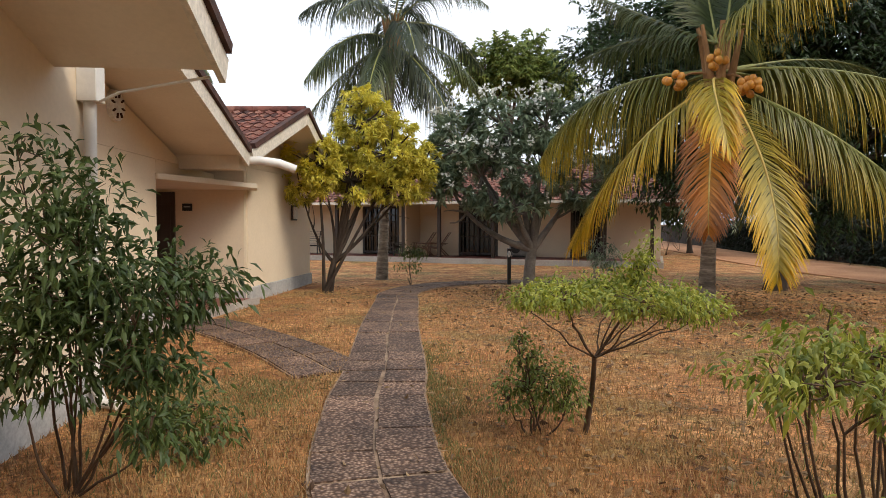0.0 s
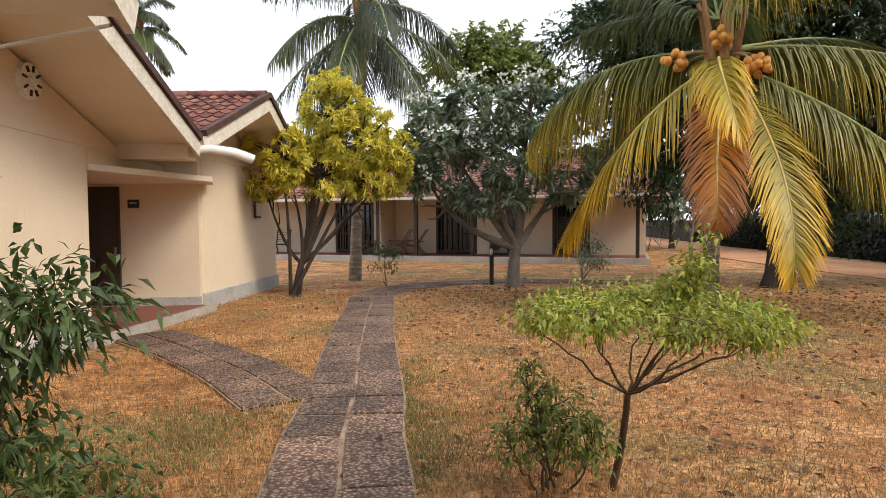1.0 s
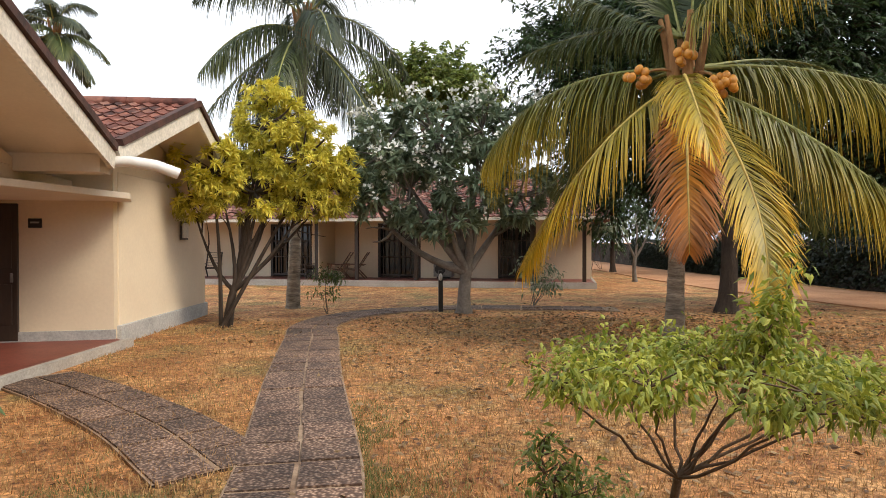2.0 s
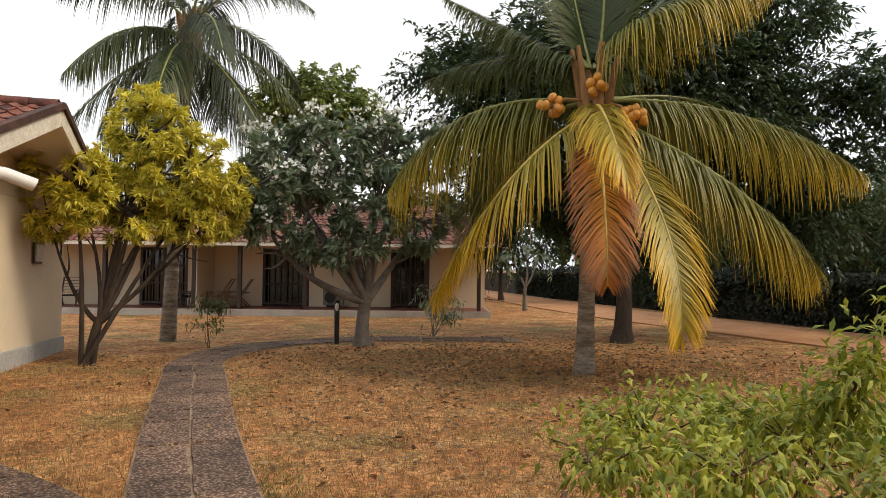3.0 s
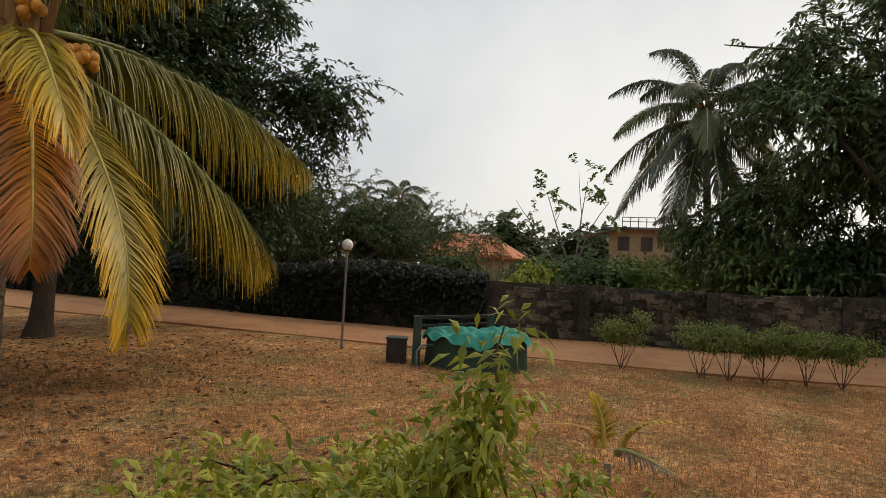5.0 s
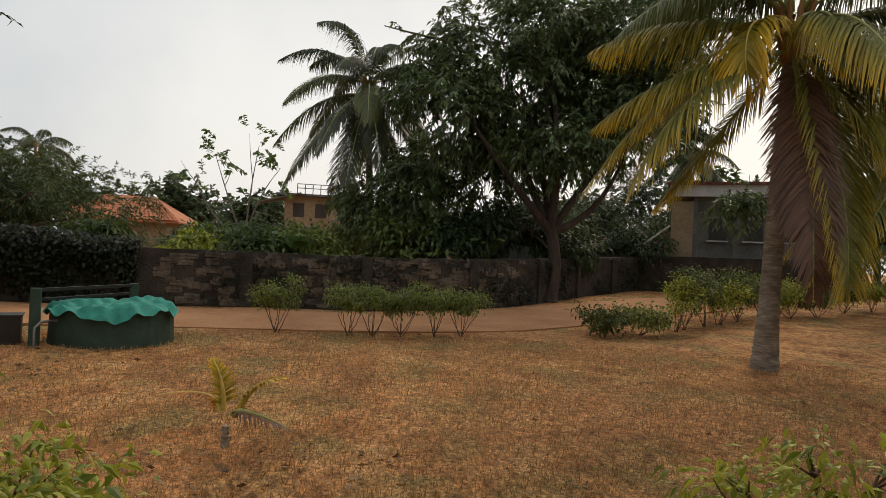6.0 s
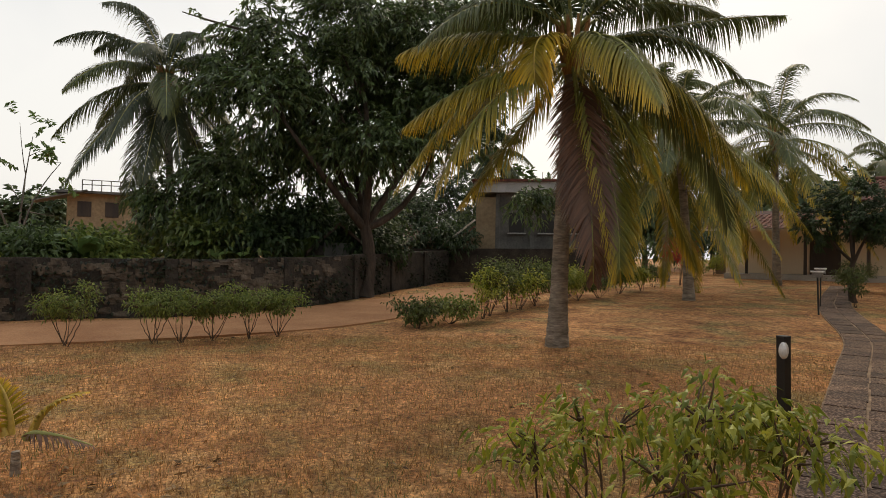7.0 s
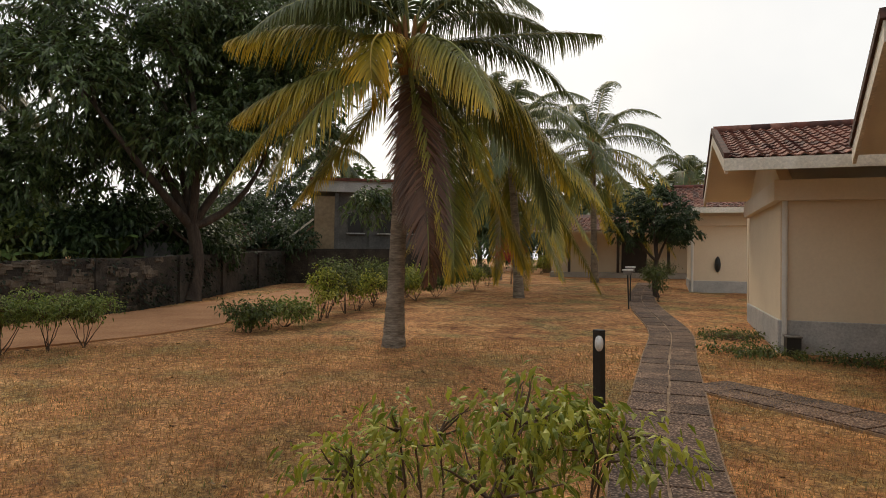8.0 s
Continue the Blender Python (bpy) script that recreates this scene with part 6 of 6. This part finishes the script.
bollard(4.22, -3.56, 0.86, (0.0, 0.02), "black bollard light with a white oval cover")
bollard(2.84, 14.95, 0.9, (0.0, 0.0), "black bollard light beside the footpath")


def lantern(x, y, h, lean):
    z = gz(x, y)
    t = thing("garden_lantern", x, y, z, "leaning slim post with a boxy garden lantern", "garden light", "lanterns")
    tx, ty = x + lean[0], y + lean[1]
    pipe([(x, y, z - 0.03), ((x + tx) / 2, (y + ty) / 2, z + h / 2), (tx, ty, z + h)], 0.022, "post", t, M_BLACK)
    part("lantern_box", box(tx, ty, z + h + 0.06, 0.24, 0.24, 0.13, 30), M_STEEL, t)
    part("roof", box(tx, ty, z + h + 0.145, 0.30, 0.30, 0.04, 30), M_OPAL, t, "pale lantern cap")


lantern(10.5, -13.65, 0.95, (0.08, -0.06))
lantern(11.6, -15.4, 0.95, (0.0, 0.0))

tank = thing("water_tank", 11.05, 5.60, 0, "low round green tank covered with teal netting", "tank")
m = Mesher()
tube(m, [(11.05, 5.60, -0.02), (11.05, 5.60, 0.3), (11.05, 5.60, 0.52)], [0.90, 0.88, 0.87], 36)
m.part("tank_wall", M_TANK, tank, smooth=False)
nm = Mesher()
n = 48
u, w = np.meshgrid(np.linspace(-1, 1, n), np.linspace(-1, 1, n), indexing="ij")
rr = np.maximum(np.abs(u), np.abs(w)) + 1e-6
sc = rr / np.sqrt(u * u + w * w + 1e-9)
X, Y = u * sc * 0.97, w * sc * 0.97
Z = 0.58 + 0.05 * np.sin(X * 5 + 1) * np.sin(Y * 4) + 0.03 * np.sin(X * 13 + Y * 7) + 0.025 * np.sin(X * 21 - Y * 17 + 2) * np.sin(Y * 9) - 0.15 * np.clip(rr - 0.86, 0, 1) / 0.14 * (0.75 + 0.3 * np.sin(np.arctan2(Y, X) * 4 + 1) + 0.2 * np.sin(np.arctan2(Y, X) * 13))
ii, jj = np.meshgrid(np.arange(n - 1), np.arange(n - 1), indexing="ij")
nm.add(np.stack([11.05 + X, 5.60 + Y, Z], -1).reshape(-1, 3), np.stack([ii * n + jj, (ii + 1) * n + jj, (ii + 1) * n + jj + 1, ii * n + jj + 1], -1).reshape(-1, 4))
nm.part("net_cover", M_NET, tank, "crumpled teal shade net")
for (x, y) in ((10.35, 6.45), (12.15, 5.65)):
    part("pillar", box(x, y, 0.40, 0.14, 0.14, 0.86, 20), M_TANK, tank)
part("rail", bar((10.35, 6.45, 0.80), (12.15, 5.65, 0.80), 0.05, 0.05), M_BLACK, tank)
part("rail", bar((10.35, 6.45, 0.66), (12.15, 5.65, 0.66), 0.04, 0.04), M_BLACK, tank)
pipe([(10.12, 6.35, 0.0), (10.12, 6.35, 0.28), (10.2, 6.3, 0.36), (10.38, 6.15, 0.36)], 0.02, "inlet_pipe", tank, M_STEEL)
pb = thing("pump_box", 10.45, 6.85, 0, "dark metal pump box beside the tank", "box")
part("case", box(10.45, 6.85, 0.20, 0.34, 0.34, 0.42, 20), M_BLACK, pb)
part("lid", box(10.45, 6.85, 0.42, 0.38, 0.38, 0.03, 20), M_BLACK, pb)

# ---------------------------------------------------------------- houses beyond the wall
oh = thing("tiled_house", 40, 13, 0, "house with an orange hipped tile roof beyond the wall", "house")
part("wall", prism([(38.6, 10.8), (41, 10.3), (42, 15.8), (39.4, 16.2)], 0, 2.9), M_TAN, oh)
hr = [(37.6, 16.6, 2.7), (38.2, 10.0, 2.7), (42.5, 9.6, 2.7), (43, 16.6, 2.7)]
rt = [(40.0, 14.4, 4.1), (40.3, 11.8, 4.1)]
for q in ((hr[0], hr[1], rt[1], rt[0]), (hr[1], hr[2], (rt[1][0] + 0.02, rt[1][1], rt[1][2]), rt[1]), (hr[2], hr[3], rt[0], rt[1]), (hr[3], hr[0], rt[0], (rt[0][0] + 0.02, rt[0][1], rt[0][2]))):
    part("roof", slab(q, 0.1), M_ORANGE, oh)
tiles((37.58, 16.6, 2.74), (38.18, 10.0, 2.74), (40.3, 11.8, 4.14), (40.0, 14.4, 4.14), oh, False, 26, 9, M_ORANGE)
oh.location.y += 1.2
lf = thing("roof_gable", 36, 21.0, 0, "small pale gabled roof among trees", "house")
part("roof", slab([(36, 20.2, 2.6), (36, 21.6, 2.6), (37, 21.0, 3.9), (37, 20.9, 3.9)], 0.1), M_TAN, lf)
part("wall", box(36.8, 20.9, 1.3, 0.8, 1.2, 2.6), M_TAN, lf)
uh = thing("unfinished_house", 49, 3.6, 0, "unfinished two-storey tan house with a roof railing", "house")
part("wall", prism([(47.6, 1.2), (52, 1.2), (52, 6.2), (47.6, 6.2)], 0, 5.3), M_TAN, uh)
part("roof_slab", prism([(46.9, 0.8), (52.4, 0.8), (52.4, 6.8), (46.9, 6.8)], 5.3, 5.45), M_CONC, uh)
part("canopy", slab([(46.4, 5.0, 5.5), (46.4, 8.0, 4.7), (48.5, 8.0, 4.7), (48.5, 5.0, 5.5)], 0.08), M_CONC, uh)
for i in range(9):
    part("rail_post", box(46.95, 0.9 + i * 0.55, 5.8, 0.06, 0.06, 0.75, 0, 0), M_CONC, uh)
for z in (5.85, 6.15):
    part("rail", bar((46.95, 0.9, z), (46.95, 5.3, z), 0.05, 0.05), M_CONC, uh)
for yy in (2.0, 3.6, 5.2):
    for zz in (2.0, 4.3):
        part("window", box(47.58, yy, zz, 0.08, 0.8, 1.0), M_WOOD, uh)

gh = thing("grey_house", 25.5, -15.5, 0.4, "stained grey two-storey house with an outside stair", "house")
HU = unit(np.array([-0.55, -0.835]))
HV = np.array([0.835, -0.55])
H0 = np.array([26.3, -12.3])


def ath(a, b):
    return tuple(H0 + HU * a + HV * b)


part("wall", prism([ath(1.0, 0), ath(5.6, 0), ath(5.6, 5), ath(1.0, 5)], 0.2, 4.6), M_CONC, gh)
part("tower", prism([ath(0, -0.1), ath(1.0, -0.1), ath(1.0, 4), ath(0, 4)], 0.2, 4.4), M_TAN, gh)
part("parapet", prism([ath(-0.1, -0.3), ath(5.8, -0.3), ath(5.8, 5.2), ath(-0.1, 5.2)], 4.6, 5.1), M_PLINTH, gh)
part("roof_edge", prism([ath(-0.2, -0.4), ath(5.9, -0.4), ath(5.9, 5.2), ath(-0.2, 5.2)], 5.1, 5.22), M_TILE, gh)
for i in range(9):
    part("step", prism([ath(-0.2 - i * 0.2, -0.6), ath(-i * 0.2, -0.6), ath(-i * 0.2, -0.1), ath(-0.2 - i * 0.2, -0.1)], 0.3, 2.5 - i * 0.19), M_TAN, gh)
part("stair_rail", bar((*ath(0, -0.62), 3.3), (*ath(-2.0, -0.62), 1.7), 0.05, 0.08), M_TRIM, gh)
part("stair_rail", bar((*ath(0, -0.62), 3.0), (*ath(-2.0, -0.62), 1.4), 0.05, 0.06), M_TILE, gh)
for a in (1.9, 3.3, 4.7):
    part("window", box(*ath(a, -0.02), 3.2, 0.7, 0.1, 0.9, math.degrees(math.atan2(HU[1], HU[0]))), M_BLACK, gh)
    part("sill", box(*ath(a, -0.06), 2.7, 0.85, 0.14, 0.06, math.degrees(math.atan2(HU[1], HU[0]))), M_PLINTH, gh)
for a in (1.0, 2.6, 4.1, 5.5):
    part("pilaster", box(*ath(a, -0.05), 2.4, 0.18, 0.12, 4.3, math.degrees(math.atan2(HU[1], HU[0]))), M_CONC, gh)
wall_band("wall_yard", np.array([ath(-4.5, -1.05), ath(-2.0, -1.05), ath(1.0, -1.05), ath(4.0, -1.05), ath(6.6, -1.05)]), 1.5, 0.2, M_STONE, "dark plain yard wall in front of the grey house")
rh = thing("tiled_shed", 24.6, -9.3, 0.3, "low shed with a faded red tile roof behind the wall", "house")
part("wall", prism([ath(-5.2, 0.4), ath(-2.2, 0.4), ath(-2.2, 3), ath(-5.2, 3)], 0.2, 2.3), M_TAN, rh)
q = [(*ath(-5.6, -0.2), 2.3), (*ath(-2.0, -0.2), 2.3), (*ath(-2.0, 1.8), 3.1), (*ath(-5.6, 1.8), 3.1)]
part("roof_slab", slab(q, 0.08), M_SOFFIT, rh)
tiles(*q, rh, False, 18, 8)
gs = thing("thatched_hut", 21.6, -3.6, 0.2, "dark small hut with a pointed roof under the trees", "hut")
part("wall", box(22.4, -4.2, 1.0, 1.6, 1.8, 2.0, 20), M_CONC, gs)
part("roof", slab([(21.2, -5.4, 1.7), (21.4, -4.2, 2.7), (23.6, -4.2, 2.7), (23.4, -5.4, 1.7)], 0.1), M_BARK, gs)
part("roof", slab([(21.2, -3.0, 1.7), (21.4, -4.2, 2.7), (23.6, -4.2, 2.7), (23.4, -3.0, 1.7)], 0.1), M_BARK, gs)
bh = thing("brown_house", 24, -33, 0.78, "far pale house with a brown roof", "house")
part("wall", box(25, -32, 2.2, 6, 5, 3.0, 30), M_TAN, bh)
part("roof", slab([(21.5, -31.8, 3.4), (26.5, -28.0, 3.4), (27.5, -31, 4.6), (23.5, -34, 4.6)], 0.1), M_EDGE, bh)

# ---------------------------------------------------------------- lawn blades, fallen leaves
def blades(name, n, mat, label, seed, region, h=0.05, green=False):
    r = np.random.default_rng(seed)
    p = region(r, n)
    ln = h * r.uniform(0.5, 1.3, len(p))
    m = Mesher()
    a = r.uniform(0, 2 * np.pi, len(p))
    d = np.c_[np.cos(a), np.sin(a)] * 0.0045
    b = np.c_[p, ground_z(p[:, 0], p[:, 1]) - 0.006]
    tip = b + np.c_[r.normal(size=(len(p), 2)) * 0.35 * ln[:, None], ln]
    v = np.stack([b - np.c_[d, np.zeros(len(p))], b + np.c_[d, np.zeros(len(p))], tip], 1).reshape(-1, 3)
    m.add(v, tris=np.arange(len(p) * 3).reshape(-1, 3))
    tagged(m.part(name, mat), label, "grass", kind="stuff")


def off_path(p):
    keep = np.ones(len(p), bool)
    for line, half in ((PATH_N, 0.44), (PATH_S, 0.43)):
        for i in range(0, len(p), 5000):
            d = np.linalg.norm(p[i:i + 5000, None] - line[None], axis=2).min(1)
            keep[i:i + 5000] &= d > half
    keep &= ~((p[:, 0] < -2.9) & (p[:, 1] > 7) & (p[:, 1] < 15.3)) & ~((p[:, 0] < -2.6) & (p[:, 1] < 4.3)) & (p[:, 0] < 12.6)
    return p[keep]


def ring(r, n):
    a, d = r.uniform(0, 2 * np.pi, n), 12.0 * r.random(n) ** 0.85
    return off_path(np.c_[0.2 + d * np.sin(a) * 1.05, 2.0 + d * np.cos(a)])


def clumped(r, n):
    p = ring(r, n)
    k = np.sin(p[:, 0] * 1.7 + 0.6) * np.sin(p[:, 1] * 1.3 + 1.0) + 0.5 * r.normal(size=len(p))
    return p[k > 0.75]


blades("dry_grass", 340000, L_DRYG, "short dry straw-coloured grass blades", 701, ring, 0.05)
blades("green_grass", 90000, L_GRNG, "thin patches of living green grass", 702, clumped, 0.05)


def path_side(r, n):
    k = r.integers(0, len(PATH_N), n)
    p = PATH_N[k] + np.c_[0.45 + np.abs(r.normal(size=n)) * 0.28, r.uniform(-0.4, 0.4, n)]
    q = np.c_[r.normal(size=n) * 0.35 - 1.35, r.normal(size=n) * 0.5 + 4.6]
    p = np.where((r.random(n) < 0.2)[:, None], q, p)
    p = p[(p[:, 1] > 2.2) & (p[:, 1] < 7.2)]
    return off_path(p[np.sin(p[:, 1] * 3.1) + np.sin(p[:, 0] * 7) * 0.5 > -0.75])


blades("green_grass", 26000, L_GRNG, "green grass along the edge of the footpath", 703, path_side, 0.035)
r = np.random.default_rng(720)
c = np.concatenate([r.normal(size=(3600, 2)) * (2.4, 1.8) + (4.4, 11.8), r.normal(size=(4200, 2)) * (2.6, 2.2) + (6.5, 10.2), r.uniform(-1, 1, (1600, 2)) * (3.0, 4.5) + (2.4, 6.0), r.uniform(-1, 1, (500, 2)) * (9, 9) + (4, 4), r.normal(size=(300, 2)) * (1.3, 1.0) + (-0.9, 12.6)])
c = c[(c[:, 0] > -2.2)]
fl = Mesher()
leaves(fl, r, np.c_[c, ground_z(c[:, 0], c[:, 1]) + 0.012], np.c_[r.normal(size=(len(c), 2)), np.full(len(c), 0.12)], 0.085, 0.04, 0.05)
tagged(fl.part("fallen_leaves", L_DEAD), "dry fallen leaves scattered on the lawn", "leaves", kind="stuff")
